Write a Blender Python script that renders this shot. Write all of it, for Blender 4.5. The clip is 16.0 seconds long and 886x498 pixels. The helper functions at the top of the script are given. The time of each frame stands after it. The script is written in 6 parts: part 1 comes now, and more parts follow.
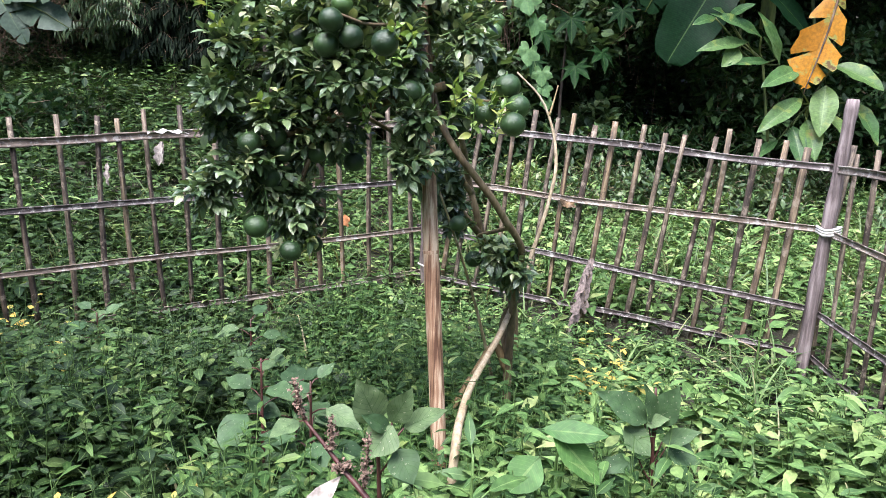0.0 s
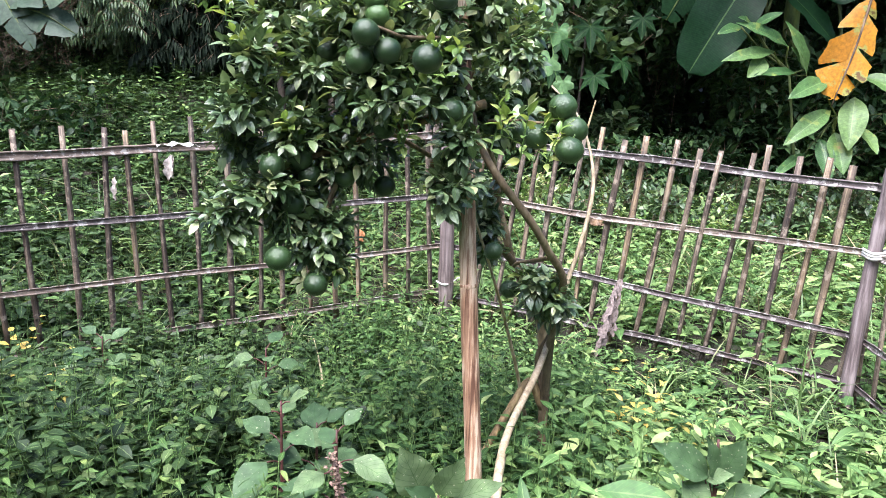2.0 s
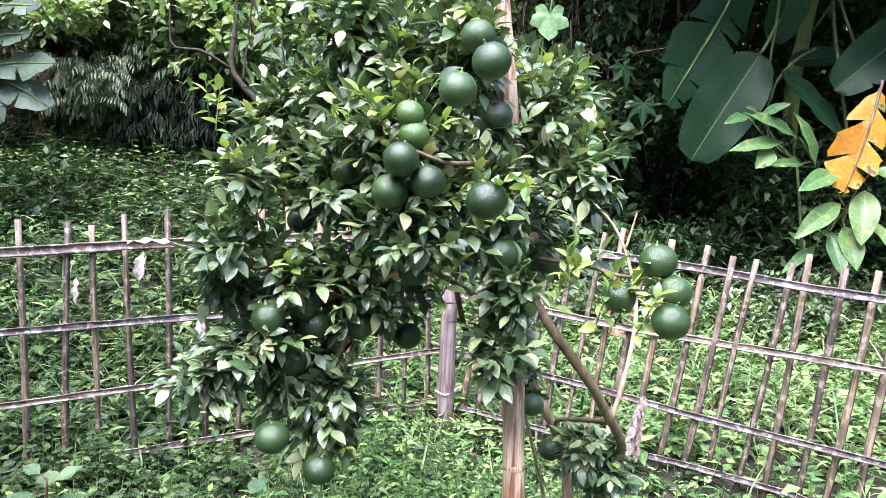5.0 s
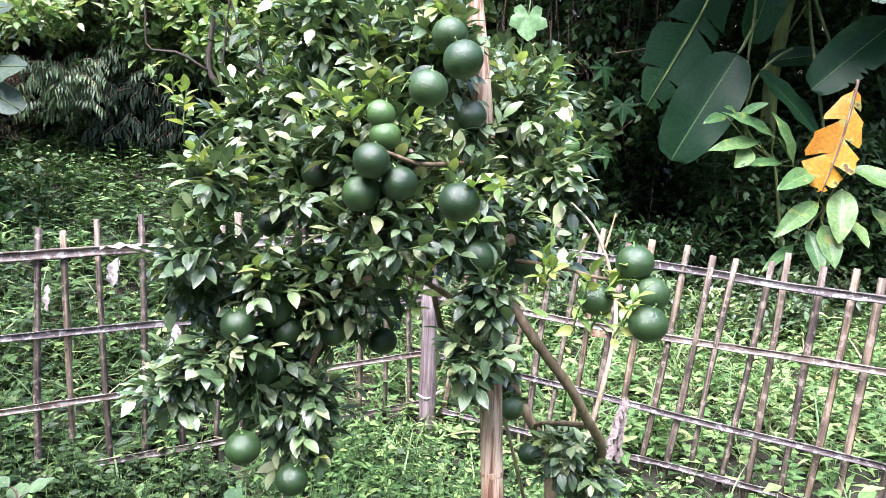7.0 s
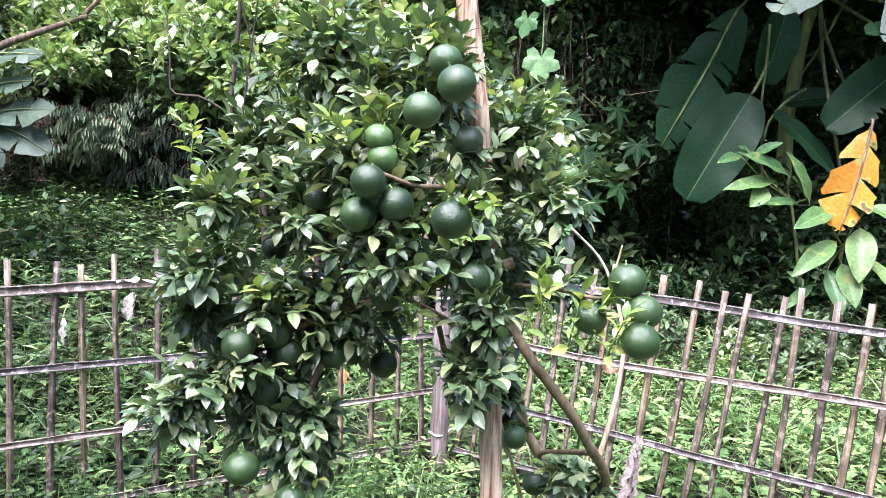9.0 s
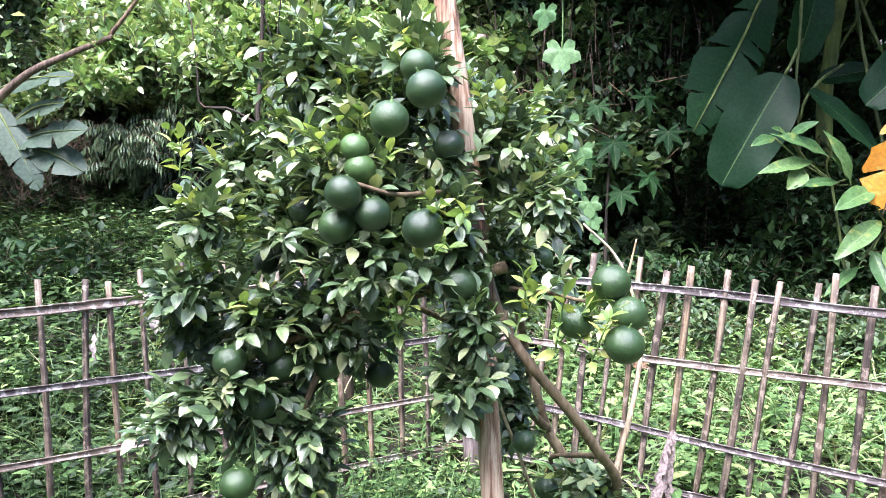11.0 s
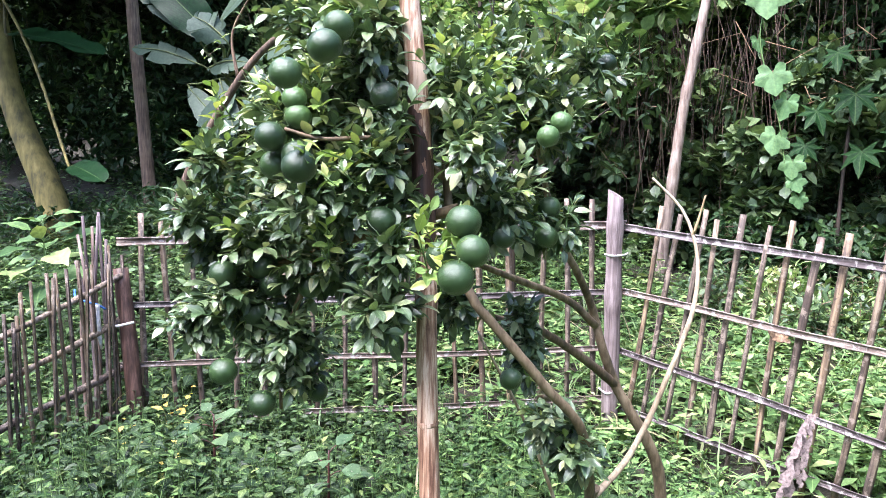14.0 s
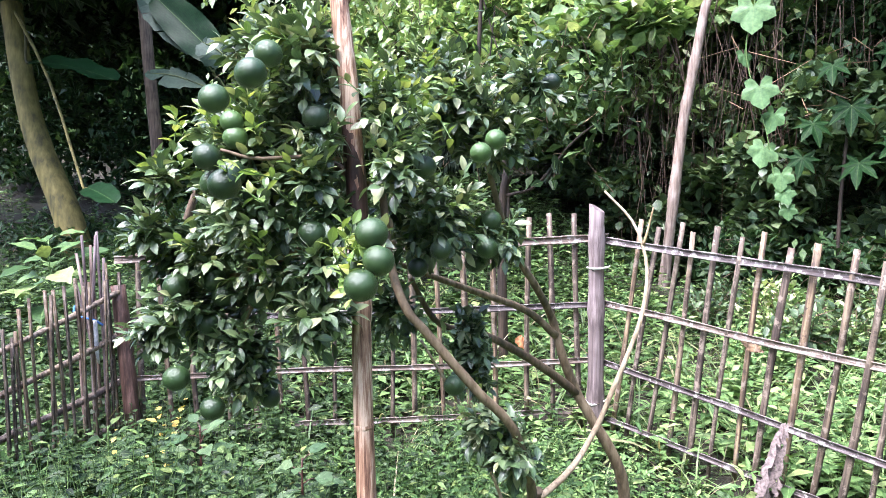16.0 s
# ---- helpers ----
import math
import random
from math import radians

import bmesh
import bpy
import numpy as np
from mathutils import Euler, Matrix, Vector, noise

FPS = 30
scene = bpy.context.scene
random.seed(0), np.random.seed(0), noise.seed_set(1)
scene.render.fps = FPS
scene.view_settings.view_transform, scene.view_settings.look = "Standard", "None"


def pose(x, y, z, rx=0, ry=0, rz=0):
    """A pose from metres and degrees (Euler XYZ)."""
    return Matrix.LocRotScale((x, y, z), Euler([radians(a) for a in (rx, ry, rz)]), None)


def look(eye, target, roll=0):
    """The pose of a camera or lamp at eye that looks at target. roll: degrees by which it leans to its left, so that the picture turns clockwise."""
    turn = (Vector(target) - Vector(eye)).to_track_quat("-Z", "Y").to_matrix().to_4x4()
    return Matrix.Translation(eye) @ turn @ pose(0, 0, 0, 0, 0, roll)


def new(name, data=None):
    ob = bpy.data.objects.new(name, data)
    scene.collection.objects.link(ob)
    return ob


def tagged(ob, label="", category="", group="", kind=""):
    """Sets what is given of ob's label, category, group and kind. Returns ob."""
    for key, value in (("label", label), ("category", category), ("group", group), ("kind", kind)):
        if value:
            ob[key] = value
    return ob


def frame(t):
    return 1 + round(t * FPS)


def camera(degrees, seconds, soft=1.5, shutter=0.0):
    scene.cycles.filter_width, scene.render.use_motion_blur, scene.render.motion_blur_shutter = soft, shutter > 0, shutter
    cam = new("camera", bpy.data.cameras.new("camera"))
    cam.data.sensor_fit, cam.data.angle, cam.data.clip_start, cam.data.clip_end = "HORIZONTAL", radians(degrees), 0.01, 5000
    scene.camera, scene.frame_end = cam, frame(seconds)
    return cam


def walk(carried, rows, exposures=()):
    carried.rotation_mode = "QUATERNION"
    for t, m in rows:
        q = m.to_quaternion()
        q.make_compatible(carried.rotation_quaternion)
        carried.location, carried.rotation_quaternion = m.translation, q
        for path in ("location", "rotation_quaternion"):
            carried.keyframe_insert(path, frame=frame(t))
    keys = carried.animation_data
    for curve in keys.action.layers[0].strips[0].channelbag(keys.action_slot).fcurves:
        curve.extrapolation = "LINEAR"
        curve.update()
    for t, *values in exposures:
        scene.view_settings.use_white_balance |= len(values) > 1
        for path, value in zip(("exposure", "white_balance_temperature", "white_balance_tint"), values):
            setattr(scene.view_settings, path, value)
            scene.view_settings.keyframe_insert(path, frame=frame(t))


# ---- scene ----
cam = camera(62.9, 16.0, soft=0.6)
PATH = [
    (0, (0.051, 0.048, 1.488), (0.031, 2.001, 1.058), 1.7),
    (0.5, (0.072, 0.074, 1.489), (0.067, 2.033, 1.086), 0.6),
    (1, (0.053, 0.089, 1.483), (0.017, 2.046, 1.074), 0.9),
    (1.5, (0.02, 0.135, 1.492), (-0.077, 2.09, 1.078), 2.4),
    (2, (-0.054, 0.263, 1.521), (-0.087, 2.219, 1.105), 2.0),
    (2.5, (-0.119, 0.312, 1.548), (-0.109, 2.288, 1.243), 2.0),
    (3, (-0.177, 0.351, 1.56), (-0.155, 2.334, 1.303), 2.8),
    (3.5, (-0.232, 0.422, 1.59), (-0.126, 2.41, 1.402), 2.6),
    (4, (-0.236, 0.521, 1.629), (-0.14, 2.509, 1.431), 3.0),
    (4.2, (-0.232, 0.579, 1.65), (-0.223, 2.565, 1.421), 3.2),
    (6.3, (-0.21, 0.771, 1.661), (-0.152, 2.756, 1.426), 3.4),
    (6.5, (-0.209, 0.77, 1.661), (-0.148, 2.756, 1.434), 3.4),
    (7, (-0.197, 0.758, 1.658), (-0.13, 2.744, 1.431), 2.8),
    (7.5, (-0.168, 0.739, 1.628), (-0.103, 2.72, 1.363), 2.3),
    (8, (-0.145, 0.722, 1.615), (-0.109, 2.708, 1.387), 2.3),
    (8.5, (-0.149, 0.703, 1.622), (-0.122, 2.698, 1.483), 2.8),
    (9, (-0.149, 0.729, 1.616), (-0.143, 2.726, 1.508), 2.7),
    (9.2, (-0.135, 0.752, 1.626), (-0.125, 2.75, 1.55), 1.5),
    (11.3, (-0.013, 0.757, 1.638), (-0.145, 2.748, 1.496), 0.0),
    (11.5, (0.003, 0.751, 1.638), (-0.14, 2.74, 1.484), -0.0),
    (12, (0.081, 0.715, 1.642), (-0.073, 2.705, 1.518), -1.0),
    (12.5, (0.188, 0.622, 1.639), (-0.08, 2.599, 1.495), 0.6),
    (13, (0.283, 0.546, 1.641), (-0.067, 2.508, 1.476), 1.4),
    (13.5, (0.416, 0.597, 1.65), (-0.155, 2.51, 1.522), 1.4),
    (14, (0.734, 0.782, 1.614), (-0.103, 2.583, 1.375), 1.1),
    (14.5, (0.888, 0.875, 1.594), (-0.009, 2.645, 1.346), 0.2),
    (15, (0.94, 0.856, 1.596), (0.076, 2.643, 1.351), 0.1),
    (15.5, (0.963, 0.844, 1.58), (0.14, 2.65, 1.331), -0.0),
    (16, (0.988, 0.792, 1.613), (0.087, 2.567, 1.421), 0.3),
]
walk(cam, [(t, look(eye, target, roll)) for t, eye, target, roll in PATH],
     exposures=[(0.0, 1.54, 6000, 11), (0.6, 1.7, 6000, 11), (2.0, 1.84, 5950, 13), (3.0, 2.02, 5900, 16), (4.0, 2.22, 5820, 19), (16.0, 2.28, 5820, 19)])

# ---- world and light ----
SUN_ELEV, SUN_ROT = radians(64), radians(205)
world = bpy.data.worlds.new("world")
scene.world = world
world.use_nodes = True
wn = world.node_tree
sky = wn.nodes.new("ShaderNodeTexSky")
sky.sky_type, sky.sun_disc = "NISHITA", False
sky.sun_elevation, sky.sun_rotation = SUN_ELEV, SUN_ROT
sky.air_density, sky.dust_density = 1.0, 3.0
wn.nodes["Background"].inputs["Strength"].default_value = 0.145
wn.links.new(sky.outputs["Color"], wn.nodes["Background"].inputs["Color"])
sun = new("sun", bpy.data.lights.new("sun", "SUN"))
sun.data.energy, sun.data.angle, sun.data.color = 3.3, radians(42), (1.0, 0.97, 0.93)
sun_way = Vector((math.sin(SUN_ROT) * math.cos(SUN_ELEV), math.cos(SUN_ROT) * math.cos(SUN_ELEV), math.sin(SUN_ELEV)))
sun.matrix_world = look(sun_way * 30, (0, 0, 0))

rng = np.random.RandomState(7)


# ---- materials ----
def nodes_of(name):
    m = bpy.data.materials.new(name)
    m.use_nodes = True
    return m, m.node_tree, m.node_tree.nodes["Principled BSDF"]


def add(nt, kind, **inputs):
    n = nt.nodes.new(kind)
    for k, v in inputs.items():
        n.inputs[k.replace("_", " ")].default_value = v
    return n


def ramp(nt, stops):
    r = nt.nodes.new("ShaderNodeValToRGB")
    els = r.color_ramp.elements
    while len(els) < len(stops):
        els.new(0.5)
    for e, (p, c) in zip(els, stops):
        e.position, e.color = p, (*c, 1)
    return r


def math_node(nt, op, a, b=None):
    n = nt.nodes.new("ShaderNodeMath")
    n.operation = op
    for i, v in enumerate((a, b)):
        if v is None:
            continue
        if isinstance(v, (int, float)):
            n.inputs[i].default_value = v
        else:
            nt.links.new(v, n.inputs[i])
    return n.outputs[0]


def mix_rgb(nt, fac, a, b, mode="MIX"):
    n = nt.nodes.new("ShaderNodeMix")
    n.data_type, n.blend_type = "RGBA", mode
    for sock, v in ((n.inputs[0], fac), (n.inputs[6], a), (n.inputs[7], b)):
        if isinstance(v, (int, float)):
            sock.default_value = v
        elif isinstance(v, tuple):
            sock.default_value = (*v, 1)
        else:
            nt.links.new(v, sock)
    return n.outputs[2]


def leaf_material(name, stops, rough=0.4, through_light=0.22, vein=0.5, vein_col=(0.3, 0.42, 0.16), spots=0.0, spec=0.5, wide=0.035, ribs=9.0, coat=0.0, side_veins=0.35, warm=(1.33, 1.75)):
    """A leaf: tone varies from leaf to leaf, paler midrib and side veins, small blemishes."""
    m, nt, bsdf = nodes_of(name)
    L = nt.links.new
    geo, oi = nt.nodes.new("ShaderNodeNewGeometry"), nt.nodes.new("ShaderNodeObjectInfo")
    tone = math_node(nt, "FRACT", math_node(nt, "ADD", geo.outputs["Random Per Island"], oi.outputs["Random"]))
    r = ramp(nt, [(p, (c[0] * warm[0], c[1], c[2] * warm[1])) for p, c in stops])
    L(tone, r.inputs[0])
    uv = nt.nodes.new("ShaderNodeUVMap")
    sep = nt.nodes.new("ShaderNodeSeparateXYZ")
    L(uv.outputs[0], sep.inputs[0])
    off = math_node(nt, "ABSOLUTE", math_node(nt, "SUBTRACT", sep.outputs[0], 0.5))
    rib = math_node(nt, "LESS_THAN", off, wide)
    side = math_node(nt, "SUBTRACT", math_node(nt, "MULTIPLY", sep.outputs[1], ribs), math_node(nt, "MULTIPLY", off, 5.0))
    side = math_node(nt, "LESS_THAN", math_node(nt, "ABSOLUTE", math_node(nt, "SUBTRACT", math_node(nt, "FRACT", side), 0.5)), 0.07)
    veins = math_node(nt, "MAXIMUM", rib, math_node(nt, "MULTIPLY", side, side_veins))
    col = mix_rgb(nt, math_node(nt, "MULTIPLY", veins, vein), r.outputs[0], vein_col)
    tc = nt.nodes.new("ShaderNodeTexCoord")
    n1 = add(nt, "ShaderNodeTexNoise", Scale=35.0, Detail=3.0)
    L(tc.outputs["Object"], n1.inputs["Vector"])
    patch = ramp(nt, [(0.3, (0.72, 0.72, 0.72)), (0.7, (1.25, 1.22, 1.15))])
    L(n1.outputs[0], patch.inputs[0])
    col = mix_rgb(nt, 1.0, col, patch.outputs[0], "MULTIPLY")
    if spots:
        n2 = add(nt, "ShaderNodeTexNoise", Scale=130.0, Detail=1.0)
        L(tc.outputs["Object"], n2.inputs["Vector"])
        sp = math_node(nt, "GREATER_THAN", n2.outputs[0], 0.71)
        col = mix_rgb(nt, math_node(nt, "MULTIPLY", sp, spots), col, (0.5, 0.48, 0.36))
    L(col, bsdf.inputs["Base Color"])
    bsdf.inputs["Roughness"].default_value = rough
    bsdf.inputs["Specular IOR Level"].default_value = spec
    bsdf.inputs["Coat Weight"].default_value = coat
    bsdf.inputs["Coat Roughness"].default_value = 0.3
    bump = add(nt, "ShaderNodeBump", Strength=0.35, Distance=0.004)
    L(math_node(nt, "ADD", math_node(nt, "MULTIPLY", veins, -0.6), n1.outputs[0]), bump.inputs["Height"])
    L(bump.outputs[0], bsdf.inputs["Normal"])
    tr = nt.nodes.new("ShaderNodeBsdfTranslucent")
    L(mix_rgb(nt, 1.0, col, (1.25, 1.3, 0.7), "MULTIPLY"), tr.inputs["Color"])
    mx = nt.nodes.new("ShaderNodeMixShader")
    mx.inputs[0].default_value = through_light
    L(bsdf.outputs[0], mx.inputs[1])
    L(tr.outputs[0], mx.inputs[2])
    L(mx.outputs[0], nt.nodes["Material Output"].inputs["Surface"])
    return m


def wood_material(name, dark, mid, pale, streak=(60.0, 60.0, 3.0), rough=0.75, tones=True, bump_d=0.003, contrast=(0.38, 0.5, 0.62), flakes=None):
    """Streaked stem, cane or bark, the streaks running along the local z axis."""
    m, nt, bsdf = nodes_of(name)
    L = nt.links.new
    tc, oi = nt.nodes.new("ShaderNodeTexCoord"), nt.nodes.new("ShaderNodeObjectInfo")
    shift = nt.nodes.new("ShaderNodeVectorMath")
    shift.operation = "ADD"
    comb = nt.nodes.new("ShaderNodeCombineXYZ")
    for i in range(3):
        L(math_node(nt, "MULTIPLY", oi.outputs["Random"], 7.0 + i), comb.inputs[i])
    L(tc.outputs["Object"], shift.inputs[0])
    L(comb.outputs[0], shift.inputs[1])
    mp = nt.nodes.new("ShaderNodeMapping")
    mp.inputs["Scale"].default_value = streak
    L(shift.outputs[0], mp.inputs[0])
    n1 = add(nt, "ShaderNodeTexNoise", Scale=1.0, Detail=6.0, Roughness=0.65)
    L(mp.outputs[0], n1.inputs["Vector"])
    n2 = add(nt, "ShaderNodeTexNoise", Scale=5.0, Detail=4.0)
    L(shift.outputs[0], n2.inputs["Vector"])
    r = ramp(nt, [(contrast[0], dark), (contrast[1], mid), (contrast[2], pale)])
    L(math_node(nt, "ADD", math_node(nt, "MULTIPLY", n1.outputs[0], 0.65), math_node(nt, "MULTIPLY", n2.outputs[0], 0.35)), r.inputs[0])
    tone = ramp(nt, [(0.0, (0.62, 0.56, 0.6)), (0.45, (0.95, 0.95, 1.0)), (0.8, (1.25, 1.15, 1.0)), (1.0, (1.5, 1.34, 1.1))])
    L(oi.outputs["Random"], tone.inputs[0])
    col = mix_rgb(nt, 0.8 if tones else 0.0, r.outputs[0], tone.outputs[0], "MULTIPLY")
    if flakes:
        n3 = add(nt, "ShaderNodeTexNoise", Scale=flakes[0], Detail=6.0, Roughness=0.7)
        L(shift.outputs[0], n3.inputs["Vector"])
        f = ramp(nt, [(0.53, (0, 0, 0)), (0.6, (0.8, 0.8, 0.8))])
        L(n3.outputs[0], f.inputs[0])
        col = mix_rgb(nt, f.outputs[0], col, flakes[1])
        d = ramp(nt, [(0.34, (0.8, 0.8, 0.8)), (0.42, (0, 0, 0))])
        L(n3.outputs[0], d.inputs[0])
        col = mix_rgb(nt, d.outputs[0], col, flakes[2])
    L(col, bsdf.inputs["Base Color"])
    bsdf.inputs["Roughness"].default_value = rough
    b = add(nt, "ShaderNodeBump", Strength=0.7, Distance=bump_d)
    L(n1.outputs[0], b.inputs["Height"])
    L(b.outputs[0], bsdf.inputs["Normal"])
    return m


def fruit_material(name, stops):
    m, nt, bsdf = nodes_of(name)
    L = nt.links.new
    tc, oi = nt.nodes.new("ShaderNodeTexCoord"), nt.nodes.new("ShaderNodeObjectInfo")
    n1 = add(nt, "ShaderNodeTexNoise", Scale=1.6, Detail=4.0)
    L(tc.outputs["Object"], n1.inputs["Vector"])
    r = ramp(nt, stops)
    L(math_node(nt, "ADD", math_node(nt, "MULTIPLY", n1.outputs[0], 0.5), math_node(nt, "MULTIPLY", oi.outputs["Random"], 0.5)), r.inputs[0])
    v = add(nt, "ShaderNodeTexVoronoi", Scale=26.0)
    L(tc.outputs["Object"], v.inputs["Vector"])
    pores = ramp(nt, [(0.0, (1.15, 1.15, 1.1)), (0.3, (1.0, 1.0, 1.0))])
    L(v.outputs["Distance"], pores.inputs[0])
    L(mix_rgb(nt, 0.5, r.outputs[0], pores.outputs[0], "MULTIPLY"), bsdf.inputs["Base Color"])
    n3 = add(nt, "ShaderNodeTexNoise", Scale=7.0, Detail=3.0)
    L(tc.outputs["Object"], n3.inputs["Vector"])
    b = add(nt, "ShaderNodeBump", Strength=0.32, Distance=0.0024)
    L(math_node(nt, "ADD", v.outputs["Distance"], math_node(nt, "MULTIPLY", n3.outputs[0], 1.2)), b.inputs["Height"])
    L(b.outputs[0], bsdf.inputs["Normal"])
    bsdf.inputs["Roughness"].default_value = 0.36
    bsdf.inputs["Specular IOR Level"].default_value = 0.6
    return m


def soil_material():
    m, nt, bsdf = nodes_of("soil")
    L = nt.links.new
    tc = nt.nodes.new("ShaderNodeTexCoord")
    n1, n2 = add(nt, "ShaderNodeTexNoise", Scale=2.3, Detail=8.0), add(nt, "ShaderNodeTexNoise", Scale=45.0, Detail=6.0)
    for n in (n1, n2):
        L(tc.outputs["Object"], n.inputs["Vector"])
    r = ramp(nt, [(0.35, (0.02, 0.015, 0.01)), (0.5, (0.03, 0.025, 0.015)), (0.65, (0.022, 0.035, 0.012))])
    L(math_node(nt, "ADD", math_node(nt, "MULTIPLY", n1.outputs[0], 0.6), math_node(nt, "MULTIPLY", n2.outputs[0], 0.4)), r.inputs[0])
    L(r.outputs[0], bsdf.inputs["Base Color"])
    bsdf.inputs["Roughness"].default_value = 0.95
    b = add(nt, "ShaderNodeBump", Strength=0.9, Distance=0.03)
    L(n2.outputs[0], b.inputs["Height"])
    L(b.outputs[0], bsdf.inputs["Normal"])
    return m


def plain_material(name, col, rough=0.8, scale=30.0, var=0.35):
    m, nt, bsdf = nodes_of(name)
    tc = nt.nodes.new("ShaderNodeTexCoord")
    n = add(nt, "ShaderNodeTexNoise", Scale=scale, Detail=5.0)
    nt.links.new(tc.outputs["Object"], n.inputs["Vector"])
    r = ramp(nt, [(0.3, tuple(c * (1 - var) for c in col)), (0.7, tuple(c * (1 + var) for c in col))])
    nt.links.new(n.outputs[0], r.inputs[0])
    nt.links.new(r.outputs[0], bsdf.inputs["Base Color"])
    bsdf.inputs["Roughness"].default_value = rough
    b = add(nt, "ShaderNodeBump", Strength=0.6, Distance=0.004)
    nt.links.new(n.outputs[0], b.inputs["Height"])
    nt.links.new(b.outputs[0], bsdf.inputs["Normal"])
    return m


M_SOIL = soil_material()
M_CITRUS = leaf_material("citrus_leaf", [(0.0, (0.02, 0.056, 0.012)), (0.4, (0.052, 0.124, 0.028)), (0.78, (0.12, 0.23, 0.055)), (1.0, (0.24, 0.35, 0.095))], rough=0.45, through_light=0.12, vein=0.4, vein_col=(0.16, 0.27, 0.08), spec=0.85, coat=0.25, side_veins=0.12, warm=(1.34, 1.85))
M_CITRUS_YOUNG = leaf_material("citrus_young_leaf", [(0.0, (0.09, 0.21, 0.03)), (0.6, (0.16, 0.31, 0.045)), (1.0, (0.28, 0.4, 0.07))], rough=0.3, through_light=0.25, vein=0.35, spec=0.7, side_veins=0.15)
M_WEED = leaf_material("weed_leaf", [(0.0, (0.033, 0.093, 0.019)), (0.45, (0.084, 0.192, 0.04)), (0.85, (0.154, 0.29, 0.066)), (1.0, (0.26, 0.38, 0.1))], rough=0.5, spec=0.28, through_light=0.14, vein=0.35, side_veins=0.15, warm=(1.24, 1.55))
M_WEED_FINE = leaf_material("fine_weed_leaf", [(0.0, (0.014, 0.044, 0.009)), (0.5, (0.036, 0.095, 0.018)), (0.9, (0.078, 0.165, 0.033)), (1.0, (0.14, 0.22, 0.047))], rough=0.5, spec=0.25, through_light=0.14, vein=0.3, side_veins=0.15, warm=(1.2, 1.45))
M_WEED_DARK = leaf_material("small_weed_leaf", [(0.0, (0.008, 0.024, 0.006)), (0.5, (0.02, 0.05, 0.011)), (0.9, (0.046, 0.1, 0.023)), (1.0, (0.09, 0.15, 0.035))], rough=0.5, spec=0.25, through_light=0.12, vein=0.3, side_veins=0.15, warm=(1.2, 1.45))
M_GRASS = leaf_material("grass_blade", [(0.0, (0.06, 0.14, 0.03)), (0.7, (0.12, 0.24, 0.05)), (1.0, (0.25, 0.27, 0.1))], rough=0.5, through_light=0.22, vein=0.2)
M_YELLOW_WEED = leaf_material("yellowing_leaf", [(0.0, (0.28, 0.34, 0.05)), (1.0, (0.5, 0.45, 0.06))], rough=0.5, through_light=0.22, vein=0.2)
M_AMARANTH = leaf_material("amaranth_leaf", [(0.0, (0.042, 0.1, 0.03)), (0.6, (0.072, 0.15, 0.045)), (1.0, (0.115, 0.205, 0.065))], rough=0.55, spec=0.25, through_light=0.2, vein=0.55, vein_col=(0.04, 0.1, 0.028), spots=0.4, wide=0.012, ribs=8.0, side_veins=0.7, warm=(1.25, 1.6))
M_TARO = leaf_material("taro_leaf", [(0.0, (0.04, 0.14, 0.022)), (1.0, (0.065, 0.18, 0.03))], rough=0.5, spec=0.25, through_light=0.22, vein=0.3)
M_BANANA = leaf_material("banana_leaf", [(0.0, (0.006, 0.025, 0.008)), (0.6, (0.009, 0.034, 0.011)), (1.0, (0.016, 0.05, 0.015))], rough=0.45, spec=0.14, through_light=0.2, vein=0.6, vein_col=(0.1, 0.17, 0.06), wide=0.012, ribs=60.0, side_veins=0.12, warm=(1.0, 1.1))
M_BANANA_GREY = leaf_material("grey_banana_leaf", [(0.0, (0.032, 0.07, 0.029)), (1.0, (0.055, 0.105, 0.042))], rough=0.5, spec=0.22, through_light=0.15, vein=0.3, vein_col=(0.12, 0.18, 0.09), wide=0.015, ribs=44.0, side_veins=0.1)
M_GINGER = leaf_material("ginger_leaf", [(0.0, (0.035, 0.1, 0.024)), (0.6, (0.06, 0.145, 0.034)), (1.0, (0.1, 0.19, 0.045))], rough=0.42, spec=0.35, through_light=0.25, vein=0.3, wide=0.02, ribs=24.0, warm=(1.15, 1.35))
M_BANANA_YELLOW = leaf_material("yellow_banana_leaf", [(0.0, (0.4, 0.18, 0.006)), (1.0, (0.55, 0.27, 0.01))], rough=0.5, through_light=0.35, vein=0.5, vein_col=(0.3, 0.14, 0.02), wide=0.02, ribs=40.0, warm=(1.1, 1.2))
def wither(m, tints, scale):
    """Lay broad stains over a leaf's colour."""
    nt = m.node_tree
    bsdf = nt.nodes["Principled BSDF"]
    src = bsdf.inputs["Base Color"].links[0].from_socket
    tc = nt.nodes.new("ShaderNodeTexCoord")
    n = add(nt, "ShaderNodeTexNoise", Scale=scale, Detail=4.0, Roughness=0.6)
    nt.links.new(tc.outputs["Object"], n.inputs["Vector"])
    for lo, hi, col, mx in tints:
        r = ramp(nt, [(lo, (0, 0, 0)), (hi, (mx, mx, mx))])
        nt.links.new(n.outputs[0], r.inputs[0])
        src = mix_rgb(nt, r.outputs[0], src, col)
    nt.links.new(src, bsdf.inputs["Base Color"])
    for k in [x for x in nt.nodes if x.type == "BSDF_TRANSLUCENT"]:
        nt.links.new(src, k.inputs["Color"])
    return m


